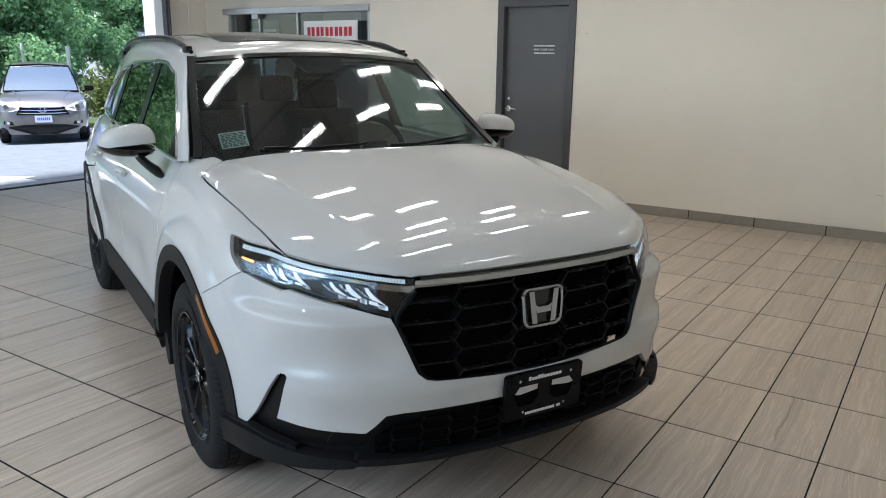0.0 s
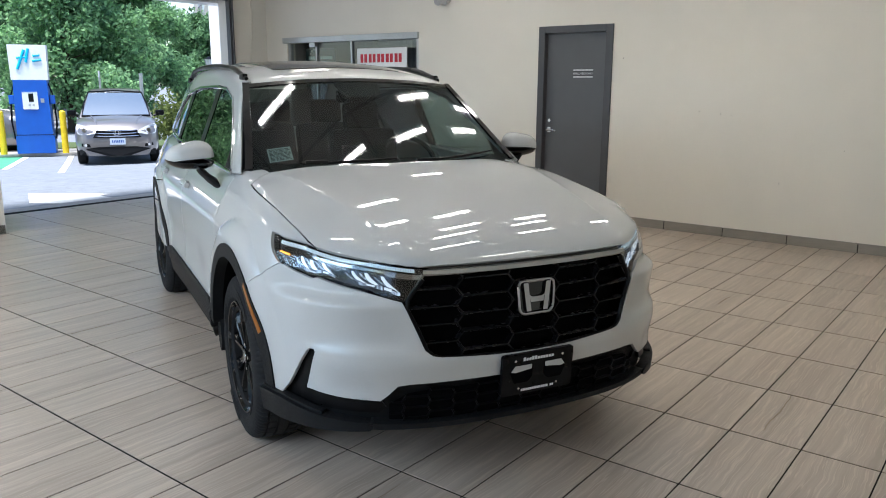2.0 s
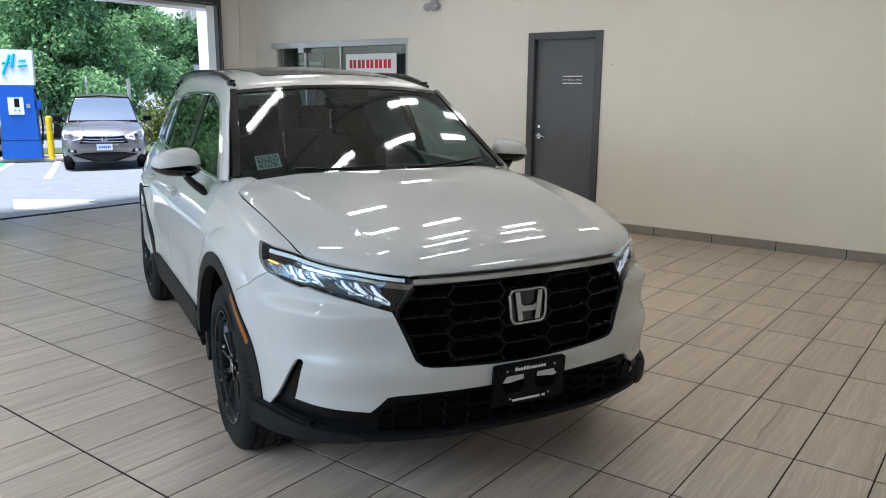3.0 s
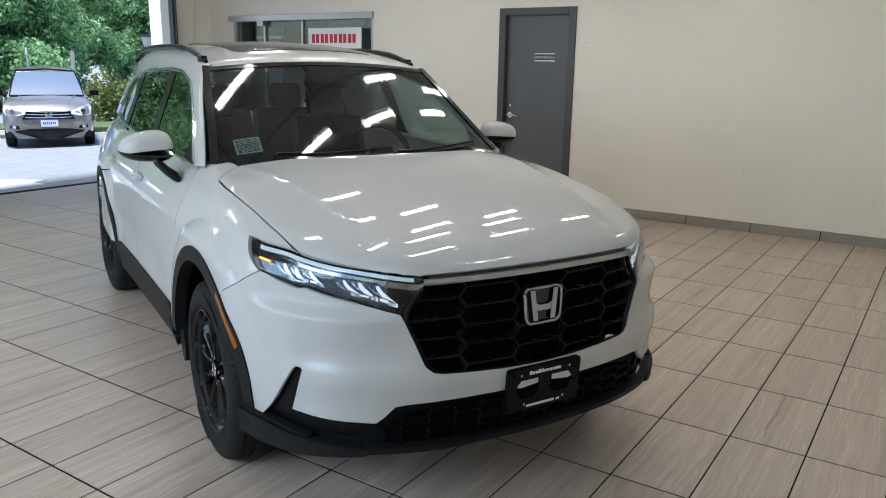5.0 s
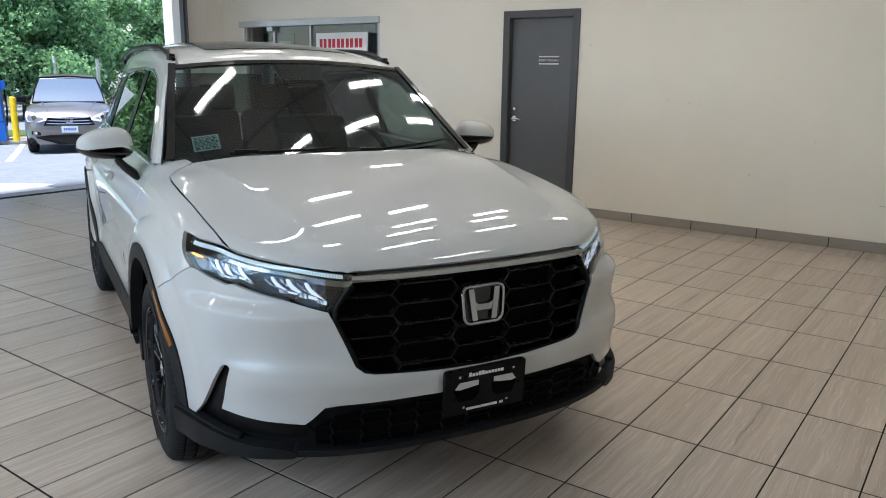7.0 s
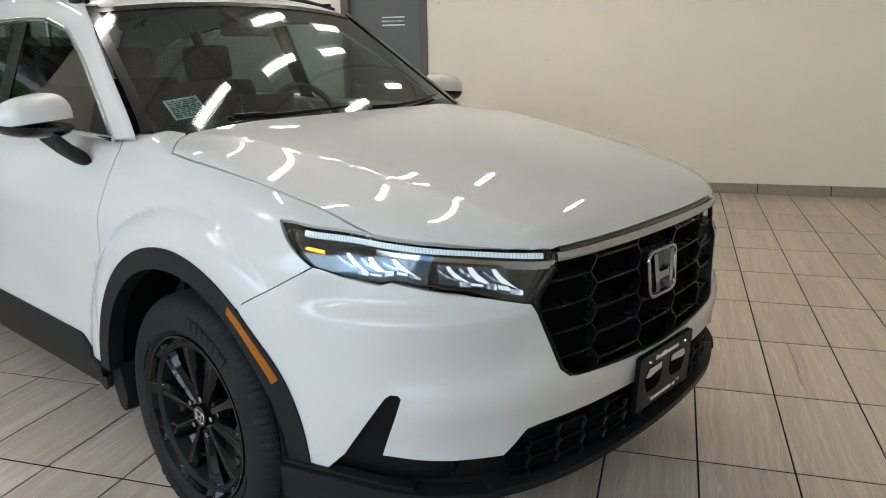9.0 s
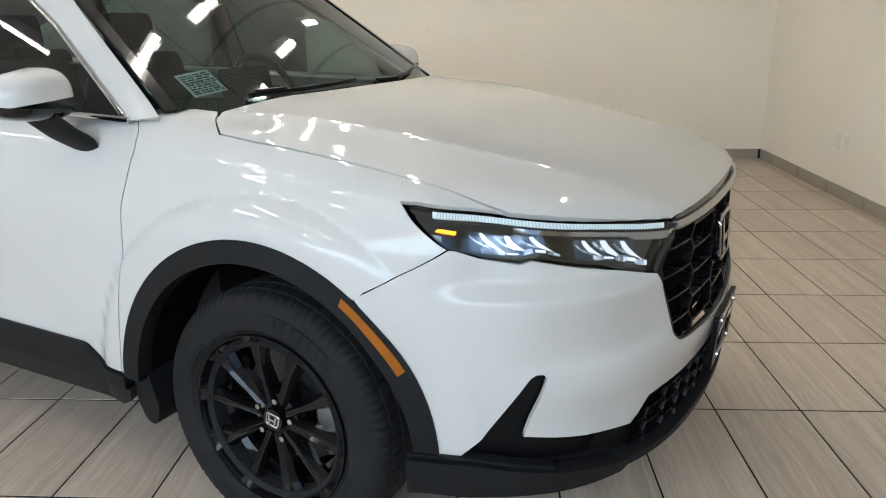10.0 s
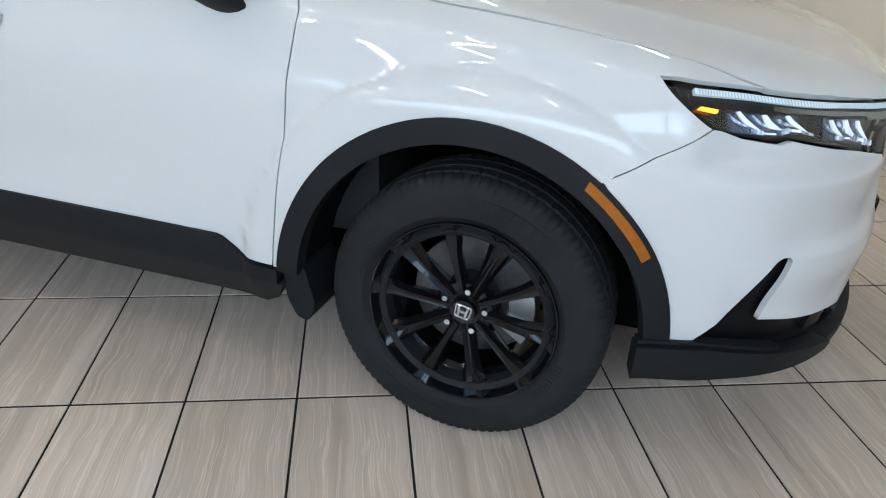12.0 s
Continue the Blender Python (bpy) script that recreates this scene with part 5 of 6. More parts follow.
# small scuffs on the north wall
bm = bmesh.new()
rg = random.Random(9)
for x, z, w, h in ((-1.60, 1.28, 0.012, 0.006), (-1.38, 1.26, 0.006, 0.012), (-1.27, 1.25, 0.010, 0.004), (-2.48, 1.83, 0.012, 0.012), (-0.2, 0.95, 0.007, 0.007), (0.4, 0.42, 0.05, 0.003), (-0.75, 0.60, 0.004, 0.02)):
    box(bm, x - w / 2, x + w / 2, YN - 0.0012, YN - 0.0002, z - h / 2, z + h / 2, 0.0)
part("scuff", bm, material("scuff_mark", (0.30, 0.25, 0.20), 0.8, vary=0.3), north)

bm = bmesh.new()
box(bm, XW - 0.3, XE + 0.2, YS - 0.2, YN + 0.2, ZC, ZC + 0.15)
structure("ceiling", bm, CEIL, "white ceiling boards", "ceiling")
bm = bmesh.new()
for i in range(18):
    x = XW + 0.3 + i * 0.61
    box(bm, x - 0.012, x + 0.012, YS, YN, ZC - 0.008, ZC - 0.001)
for j in range(10):
    y = YS + 0.3 + j * 1.22
    box(bm, XW, XE, y - 0.012, y + 0.012, ZC - 0.0075, ZC - 0.0015)
structure("ceiling_grid", bm, GRID, "grey metal ceiling grid", "ceiling grid")


# ceiling lamps
def ceiling_lamp(x, y, turn):
    lampo = thing("ceiling_light", "short white ceiling light with a lit tube", "ceiling light", pose(x, y, ZC - 0.012, 0, 0, turn), "ceiling lights")
    bm = bmesh.new()
    prism(bm, [(-0.07, 0.0), (-0.04, -0.075), (0.04, -0.075), (0.07, 0.0)], -0.30, 0.30)
    part("housing", bm, WHITE, lampo)
    bm = bmesh.new()
    box(bm, -0.024, 0.024, -0.28, 0.28, -0.097, -0.077, 0.009)
    part("tube", bm, TUBE, lampo, "lit tube")
    return lampo


LAMPS = [(-3.30, 1.67), (-2.45, 1.90), (-1.96, 1.45), (-1.08, 0.49), (-2.58, 1.05), (-1.20, 3.10), (-1.84, 2.50), (-1.12, 1.68), (-4.26, 3.65), (-4.0, 1.15), (-1.75, 0.02), (-1.65, 1.05),
         (-1.60, 2.15), (-2.48, -0.30), (-4.5, -2.05), (-3.75, -1.85), (-5.2, 0.35), (-5.25, 2.6), (0.1, 0.2), (0.1, 2.4), (-1.7, -2.55), (-2.9, -2.75), (-4.2, -3.3), (-6.6, 1.4), (-6.8, -0.8)]
lamp_one = ceiling_lamp(*LAMPS[0], 0)
for x, y in LAMPS[1:]:
    copy_thing(lamp_one, pose(x, y, ZC - 0.012))

# shop front glazing behind the walk
front = thing("window_1", "tall shop front glazing in aluminium frames", "window", None, kind="structure")
for i in range(9):
    x = -7.95 + i * 6.4 / 6
    block("mullion", x - 0.03, x + 0.03, YS - 0.16, YS - 0.04, 0.12, 3.05, ALU, front)
for i in range(8):
    x = -7.95 + i * 6.4 / 6
    ob = block("pane", x + 0.031, x + 6.4 / 6 - 0.031, YS - 0.106, YS - 0.094, 0.12, 3.05, PANE, front)
    ob.visible_shadow = False

# the door marked for staff
dr = thing("door_1", "dark grey painted steel door, closed", "door", None, kind="structure")
block("door_leaf", DOOR0, DOOR1, YN + 0.055, YN + 0.10, 0.01, DOORZ, DOORG, dr, "", 0.003)
bm = bmesh.new()
for x0, x1 in ((DOOR0 - 0.07, DOOR0 + 0.012), (DOOR1 - 0.012, DOOR1 + 0.07)):
    box(bm, x0, x1, YN - 0.022, YN + 0.12, 0.0, DOORZ + 0.07, 0.004)
box(bm, DOOR0 + 0.0125, DOOR1 - 0.0125, YN - 0.022, YN + 0.12, DOORZ - 0.008, DOORZ + 0.07, 0.004)
part("door_frame", bm, FRAMEG, dr, "dark grey steel frame")
bm = bmesh.new()
rod(bm, (DOOR0 + 0.07, YN + 0.055, 1.02), (DOOR0 + 0.07, YN + 0.040, 1.02), 0.034, 0.032, 24)
rod(bm, (DOOR0 + 0.07, YN + 0.042, 1.02), (DOOR0 + 0.07, YN - 0.01, 1.02), 0.012, 0.011, 16)
pipe(bm, [(DOOR0 + 0.062, YN - 0.008, 1.02), (DOOR0 + 0.10, YN - 0.010, 1.024), (DOOR0 + 0.15, YN - 0.008, 1.020), (DOOR0 + 0.185, YN - 0.002, 1.010)], [0.013, 0.011, 0.010, 0.009], 10)
part("door_handle", bm, CHROME, dr, "chrome lever handle", 40)
bm = bmesh.new()
rod(bm, (DOOR0 + 0.07, YN + 0.055, 1.13), (DOOR0 + 0.07, YN + 0.040, 1.13), 0.018, 0.017, 20)
part("lock", bm, CHROME, dr, "", 40)
plq = block("door_plate", -3.115, -2.865, YN + 0.050, YN + 0.0548, 1.625, 1.715, FRAMEG, dr, "small dark sign between two white bars")
bars("sign_edge", plq, PRINTW, [(-0.125, 0.125, 0.032, 0.045), (-0.125, 0.125, -0.045, -0.032)], Matrix(((1, 0, 0, -2.99), (0, 0, -1, YN + 0.0498), (0, 1, 0, 1.67), (0, 0, 0, 1))))
letters("sign_text", "EMPLOYEES ONLY", 0.031, PRINTW, plq, Matrix(((1, 0, 0, -2.99), (0, 0, -1, YN + 0.0492), (0, 1, 0, 1.668), (0, 0, 0, 1))))

# glazed opening to the next room
win = thing("window_2", "glazed opening with an aluminium sliding track", "window", None, kind="structure")
block("track", WIN0 - 0.06, WIN1 + 0.01, YN - 0.04, YN + 0.10, WINZ - 0.035, WINZ + 0.045, ALU, win, "aluminium track", 0.004)
for x0, x1 in ((WIN0 - 0.001, WIN0 + 0.05), (WIN0 + 0.60, WIN0 + 0.63), (-6.66, -6.63), (WIN1 - 0.05, WIN1 - 0.001)):
    block("stile", x0, x1, YN + 0.02, YN + 0.08, 0.0, WINZ - 0.036, ALU, win)
for x0, x1 in ((WIN0 + 0.051, WIN0 + 0.599), (WIN0 + 0.631, -6.661), (-6.629, WIN1 - 0.051)):
    ob = block("pane", x0, x1, YN + 0.044, YN + 0.054, 0.02, WINZ - 0.036, PANE, win)
    ob.visible_shadow = False
block("clip", WIN0 + 0.52, WIN0 + 0.64, YN - 0.03, YN + 0.03, WINZ - 0.10, WINZ - 0.037, ALU, win, "", 0.004)
wall("wall_far_room", [(-9.6, -3.9, 8.4, 8.5, 0, 3.0), (-9.7, -9.6, YN + 0.17, 8.4, 0, 3.0), (-3.9, -3.8, YN + 0.17, 8.4, 0, 3.0), (-9.7, -3.8, YN + 0.17, 8.5, 3.0, 3.1), (-9.7, -3.8, YN + 0.17, 8.5, -0.1, -0.002)], ROOMD, "dim walls of the next room")
pst = thing("poster", "dark green poster with rows of pale bars", "poster", pose(-7.6, YN + 0.30, 1.72))
block("sheet", -0.30, 0.34, 0.0, 0.012, -0.5, 0.34, POSTER, pst)
bars("poster_print", pst, material("pale_green_print", (0.18, 0.30, 0.29), 0.5), [(-0.24 + i * 0.052, -0.198 + i * 0.052, 0.18, 0.225) for i in range(10)] + [(-0.24 + i * 0.052, -0.198 + i * 0.052, 0.08, 0.155) for i in range(9)] + [(-0.1, 0.2, 0.02, 0.04)], Matrix(((1, 0, 0, 0), (0, 0, -1, -0.001), (0, 1, 0, 0), (0, 0, 0, 1))))
sg = thing("hanging_sign", "white sign board with red lettering bars", "sign", pose(-6.005, YN - 0.045, 1.89))
bm = bmesh.new()
box(bm, -0.457, 0.457, -0.008, 0.004, -0.13, 0.13, 0.003)
part("board", bm, WHITE, sg)
rows = [(-0.39 + i * 0.158, -0.262 + i * 0.158, -0.062, 0.052) for i in range(5)]
rows = [(x0 + k * 0.072, x0 + 0.054 + k * 0.072, y0, y1) for x0, x1, y0, y1 in rows for k in (0, 1)]
bars("red_bars", sg, REDINK, rows, Matrix(((1, 0, 0, 0), (0, 0, -1, -0.0083), (0, 1, 0, 0), (0, 0, 0, 1))))
bm = bmesh.new()
for x in (-0.35, 0.35):
    rod(bm, (x, 0, 0.13), (x, 0.0, 0.245), 0.002, None, 6)
part("cord", bm, STEEL, sg)
# dark display panel seen through the glass
dsp = thing("display_board", "dark display board with a pale blue picture", "display", pose(-5.95, YN + 1.6, 1.75))
block("panel", -0.9, 0.75, 0, 0.05, -1.7, 0.55, BUILDG, dsp)
block("picture", 0.12, 0.68, -0.012, -0.001, -0.35, 0.36, material("pale_blue_print", (0.22, 0.30, 0.38), 0.4, vary=0.5, scale=5.0), dsp)

# emergency lamp on the wall
em = thing("emergency_lamp", "small grey twin-head wall lamp", "wall lamp", pose(-4.93, YN, 2.60))
block("bracket", -0.05, 0.05, -0.05, 0.0, -0.02, 0.09, ALU, em, "", 0.01)
for x in (-0.06, 0.045):
    bm = bmesh.new()
    rod(bm, (x, -0.03, -0.01), (x + 0.01, -0.12, -0.045), 0.042, 0.05, 20)
    rod(bm, (x, -0.03, 0.0), (0, -0.03, 0.02), 0.012, None, 8)
    part("lamp_head", bm, ALU, em, "", 40)

# power outlet plates on the east wall
for y, z in ((2.98, 0.42), (2.83, 0.42)):
    ob = thing("wall_outlet", "cream wall outlet plate", "outlet", pose(XE, y, z), "wall outlets")
    block("plate", -0.008, 0.0, -0.038, 0.038, -0.06, 0.06, WALLP, ob, "", 0.003)
    for q in (-0.025, 0.025):
        block("socket", -0.0105, -0.0085, -0.014, 0.014, q - 0.016, q + 0.016, COLP, ob)

# vehicle door: guide rail, rolled door above, conduits
vd = thing("vehicle_door", "raised roll-up vehicle door with steel guides", "door", None, kind="structure")
for y in (OPEN0 + 0.03, OPEN1 - 0.03):
    bm = bmesh.new()
    box(bm, XW - 0.02, XW + 0.07, y - 0.035, y + 0.035, 0.0, OPENZ + 0.3, 0.004)
    part("guide", bm, FRAMEG, vd, "dark steel guide")
    bm = bmesh.new()
    box(bm, XW + 0.071, XW + 0.10, y - 0.012, y + 0.012, 0.0, OPENZ + 0.3, 0.003)
    part("guide_lip", bm, STEEL, vd)
bm = bmesh.new()
for i in range(6):
    box(bm, XW + 0.02 + i * 0.03, XW + 0.06 + i * 0.03, OPEN0 + 0.07, OPEN1 - 0.07, OPENZ - 0.05 + i * 0.085, OPENZ + 0.03 + i * 0.085, 0.01)
part("curtain", bm, FRAMEG, vd, "dark rolled door slats")
block("bottom_bar", XW + 0.01, XW + 0.05, OPEN0 + 0.07, OPEN1 - 0.07, OPENZ - 0.085, OPENZ - 0.055, STEEL, vd, "steel bottom bar")
cd = thing("conduit", "thin grey cable down the wall", "cable", None)
bm = bmesh.new()
pipe(bm, [(XW + 0.012, 4.28 + 0.05 * math.sin(i * 0.5), ZC - 0.05 - i * 0.2) for i in range(12)], 0.007, 6)
part("cable", bm, COLP, cd)

# skirting of long tiles, each a piece of its own
piece = bmesh.new()
box(piece, -0.3155, 0.3155, -0.012, 0.0, 0.0, 0.097, 0.002)
me = bpy.data.meshes.new("skirting_tile")
piece.to_mesh(me)
piece.free()
me.materials.append(SKIRT)


def skirting(x0, y0, x1, y1, parent, turn, first=0.0, pitch=0.635):
    d = math.hypot(x1 - x0, y1 - y0)
    s = first
    bm = bmesh.new()
    box(bm, 0.003, d - 0.003, -0.006, -0.0005, 0.0, 0.0945)
    joint = part("joint", bm, GROUT, parent)
    joint.matrix_world = pose(x0, y0, 0.0, 0, 0, math.degrees(math.atan2(y1 - y0, x1 - x0)))
    while s < d + pitch / 2:
        a, b = max(s - pitch / 2, 0.0) + 0.0045, min(s + pitch / 2, d) - 0.0045
        if b - a > 0.02:
            ob = new("skirting_tile", me)
            k = (a + b) / 2 / d
            ob.matrix_world = pose(x0 + (x1 - x0) * k, y0 + (y1 - y0) * k, 0.0, 0, 0, turn) @ Matrix.Diagonal(((b - a) / 0.631, 1, 1, 1))
            ob.parent = parent
        s += pitch


skirting(WIN1 + 0.0, YN, DOOR0 - 0.072, YN, north, 0, 0.2)
skirting(DOOR1 + 0.072, YN, XE, YN, north, 0, -0.246)
skirting(XE, YN - 0.012, XE, YS, east, -90, 0.025, 0.615)
skirting(XW + 1.35, OPEN0 - 0.02, XW + 1.35, -0.62, west, -90, 0.3)
skirting(XW, OPEN1 + 0.07, XW, YN, west, 90, 0.3)


# ---- outside ----
def gz(x):
    """Height of the yard, which falls away from the door."""
    return float(np.interp(-x, (8.47, 11.0, 15.0, 18.0, 40.0), (-0.03, -0.06, -0.16, -0.17, -0.20)))


bm = bmesh.new()
cols = [400, XE + 0.25, XW - 0.02, -9.5, -11.0, -12.5, -13.5, -15.0, -18.0, -40.0, -400]
rows_y = [-400, YS - 0.22, YN + 4.2, 400]
grid = [[bm.verts.new((x, y, gz(x))) for y in rows_y] for x in cols]
for i in range(len(cols) - 1):
    for j in range(3):
        if i == 1 and j == 1:
            continue
        bm.faces.new((grid[i][j], grid[i][j + 1], grid[i + 1][j + 1], grid[i + 1][j]))
tagged(part("ground", bm, ASPHALT, None, "grey asphalt yard"), "", "ground", kind="structure")
bm = bmesh.new()
box(bm, XW - 0.3, XW - 0.02, OPEN0, OPEN1, -0.05, -0.004, 0.004)
tagged(part("threshold", bm, CONC, None, "concrete door threshold"), "", "threshold", kind="structure")


def marking(name, poly, mat, label):
    bm = bmesh.new()
    prism(bm, poly, 0.001, 0.006, "xy")
    bmesh.ops.subdivide_edges(bm, edges=[e for e in bm.edges if e.calc_length() > 1.0], cuts=4)
    for v in bm.verts:
        v.co.z += gz(v.co.x)
    return tagged(part(name, bm, mat, None, label), label, "road marking", kind="structure")


marking("painted_arrow", [(-10.30, 1.62), (-9.30, 1.19), (-8.82, 1.48), (-8.85, 2.14), (-9.22, 2.12), (-9.32, 2.33)], LINEP, "white painted arrow on the asphalt")
for x0, y0, x1, y1 in ((-13.1, 3.46, -17.7, 6.0), (-14.9, 3.22, -17.5, 4.82), (-11.3, 5.1, -15.6, 7.8)):
    dx, dy = y1 - y0, x0 - x1
    k = 0.06 / math.hypot(dx, dy)
    marking("bay_line", [(x0 - dx * k, y0 - dy * k), (x0 + dx * k, y0 + dy * k), (x1 + dx * k, y1 + dy * k), (x1 - dx * k, y1 - dy * k)], LINEP, "white bay line on the asphalt")
marking("green_bay", [(-15.1, 3.26), (-17.45, 4.70), (-18.2, 3.3), (-15.9, 1.8)], GREENP, "green painted charging bay")

# kerbed island with hedge behind
AX = math.degrees(math.atan2(2.6, -4.4))
isl = thing("kerb_island", "raised concrete kerb island", "kerb", pose(-17.25, 5.49, gz(-17), 0, 0, AX - 90), kind="structure")
block("kerb", -2.2, 0.62, -0.35, 0.75, 0.0, 0.09, CONC, isl, "", 0.03)
block("verge", -14, 14, 0.76, 2.6, 0.0, 0.12, GRASS, isl, "", 0.02)

CH = pose(-17.34, 5.00, gz(-17) + 0.09, 0, 0, AX - 90) @ Matrix.Scale(0.93, 4)


def leaves(name, centres, count, size, mat, parent, seed, spread):
    """Many small leaf blades in uneven clumps."""
    r = np.random.RandomState(seed)
    c = centres[r.randint(0, len(centres), count)]
    d = r.normal(size=(count, 3))
    d /= np.linalg.norm(d, axis=1)[:, None]
    p = c[:, :3] + d * (c[:, 3:4] * r.uniform(0.25, 1.0, (count, 1)) ** 0.6) * np.array(spread)
    u = r.normal(size=(count, 3))
    u /= np.linalg.norm(u, axis=1)[:, None]
    v = np.cross(u, r.normal(size=(count, 3)))
    v /= np.linalg.norm(v, axis=1)[:, None]
    s = size * r.uniform(0.6, 1.4, (count, 1))
    quad = np.stack([p - u * s, p + v * s * 0.55 - u * s * 0.1, p + u * s, p - v * s * 0.55 - u * s * 0.1], 1).reshape(-1, 3)
    return add_mesh(name, quad, np.arange(count * 4).reshape(-1, 4), mat, parent, smooth=False)


def tree(x, y, h, r, mat, seed, count, base=0.16, trunk=0.16):
    t = thing("tree", "broad leafy green tree" if mat is LEAF else "tall dark green tree", "tree", pose(x, y, gz(x)), "trees behind the yard")
    rg = random.Random(seed)
    bm = bmesh.new()
    pipe(bm, [(0, 0, 0), (0.05, 0.03, h * 0.15), (-0.05, 0.06, h * 0.35), (0.04, 0.0, h * 0.6), (0.0, 0.0, h * 0.85)], [trunk, trunk * 0.8, trunk * 0.62, trunk * 0.4, trunk * 0.12], 10)
    cl = []
    for i in range(26):
        k, z = rg.uniform(0, 6.28), h * rg.uniform(base, 0.97)
        f = math.sin(min(1, (z / h - base) / (1 - base) * 1.1 + 0.22) * math.pi) ** 0.6
        q = r * f * rg.uniform(0.45, 1.0)
        e = (q * math.cos(k), q * math.sin(k), z)
        pipe(bm, [(0, 0, z * 0.72), (e[0] * 0.5, e[1] * 0.5, z * 0.88), e], [trunk * 0.16, trunk * 0.10, trunk * 0.04], 6)
        for j in range(4):
            cl.append((e[0] * rg.uniform(0.45, 1.1), e[1] * rg.uniform(0.45, 1.1), z + rg.uniform(-0.6, 0.6), rg.uniform(0.30, 0.62) * r * 0.6))
    for j in range(40):
        k, z = rg.uniform(0, 6.28), h * rg.uniform(base + 0.06, 0.95)
        cl.append((r * 0.3 * math.cos(k), r * 0.3 * math.sin(k), z, rg.uniform(0.20, 0.34) * r))
    part("trunk", bm, BARK, t, "brown trunk and limbs", 40)
    leaves("crown", np.array(cl), int(count * (4.2 if math.hypot(x, y) < 42 else 2.8)), 0.078 if math.hypot(x, y) < 42 else 0.13, mat, t, seed, (1, 1, 0.75))
    return t


def yard(d, side):
    """A place in the yard: metres out along the view from the door, metres to the right of it."""
    e, w = np.array((1.27, -3.37)), np.array((-0.871, 0.491))
    q = e + w * d + np.array((0.491, 0.871)) * side
    return float(q[0]), float(q[1])


for i, (d, s, h, r, mat, n) in enumerate(((30, -1.6, 8.5, 3.0, LEAF, 16000), (33, 0.7, 7.5, 2.3, LEAF, 16000), (35, -6.2, 9.5, 3.6, LEAF, 16000), (36, 4.4, 4.5, 2.0, LEAF2, 12000), (42, -11, 12, 4.5, LEAF2, 14000), (44, -4, 13, 4.5, LEAF2, 14000), (46, 0.2, 11, 3.2, LEAF2, 12000), (40, 9.0, 4.8, 2.6, LEAF2, 12000), (38, -17, 12, 4.5, LEAF, 12000), (34, -24, 11, 4.5, LEAF2, 12000), (30, -31, 11, 4.2, LEAF, 12000), (50, -7.5, 15, 5.0, LEAF2, 13000), (52, -2.5, 14, 4.2, LEAF, 13000), (50, -15, 15, 5.0, LEAF2, 11000), (56, -11, 17, 5.5, LEAF2, 11000), (58, -3.5, 17, 5.5, LEAF2, 11000), (54, 5.0, 5.5, 3.4, LEAF2, 10000), (27.5, -10.0, 6.5, 2.6, LEAF, 12000))):
    x, y = yard(d, s)
    tree(x, y, h, r, mat, 20 + i, n)

# hedges
for d, s, ln, hh, mat in ((21.2, -6.5, 8.0, 0.9, LEAF2), (24.5, 1.6, 4.0, 1.5, LEAF3), (26, 5.2, 5.0, 1.9, LEAF3), (29, -8, 10, 0.8, LEAF2)):
    x, y = yard(d, s)
    hd = thing("hedge", "clipped green hedge" if hh < 1 else "loose yellow-green shrubs", "hedge", pose(x, y, gz(x), 0, 0, AX - 90), kind="stuff")
    rg = random.Random(int(d * 10))
    leaves("foliage", np.array([(rg.uniform(-ln / 2, ln / 2), rg.uniform(-0.4, 0.4), rg.uniform(0.15, hh * 0.8), hh * 0.3) for _ in range(70)]), 9000, 0.055, mat, hd, int(d), (1, 1, 0.9))

# charging post
cp = thing("charging_post", "blue vehicle charging post with a white top panel", "charger", CH)
bm = bmesh.new()
prism(bm, [(-0.43, 0.0), (0.43, 0.0), (0.43, 0.42), (0.40, 0.44), (0.37, 1.78), (-0.37, 1.78), (-0.40, 0.44), (-0.43, 0.42)], -0.30, 0.22)
part("cabinet", bm, BLUE, cp, "blue cabinet")
bm = bmesh.new()
prism(bm, [(-0.405, 1.785), (0.405, 1.785), (0.42, 2.62), (-0.42, 2.62)], -0.28, 0.12)
tp = part("top_panel", bm, WHITE, cp, "white top panel")
bm = bmesh.new()
# plain slanted strokes in place of the maker's mark
for x0, z0, x1, z1, w in ((-0.24, 2.04, -0.06, 2.50, 0.034), (-0.04, 2.20, 0.03, 2.53, 0.034), (-0.24, 2.31, 0.0, 2.33, 0.026), (0.10, 2.24, 0.30, 2.27, 0.034), (0.12, 2.36, 0.27, 2.38, 0.034)):
    pipe(bm, [(x0, -0.285, z0), ((x0 + x1) / 2, -0.285, (z0 + z1) / 2), (x1, -0.285, z1)], w, 8)
part("emblem", bm, CYAN, tp, "plain cyan strokes", 50)
pn = block("control_panel", -0.20, 0.14, -0.315, -0.301, 1.08, 1.50, WHITE, cp, "white control panel", 0.02)
block("screen", -0.06, 0.05, -0.320, -0.3155, 1.26, 1.46, GLOSS, pn)
for x in (-0.05, 0.04):
    bm = bmesh.new()
    rod(bm, (x, -0.315, 1.18), (x, -0.323, 1.18), 0.028, None, 16)
    part("button", bm, ALU, pn)
block("latch", 0.20, 0.28, -0.318, -0.301, 1.24, 1.34, ALU, cp)
block("seam", -0.42, 0.42, -0.304, -0.3005, 0.45, 0.462, GLOSS, cp)
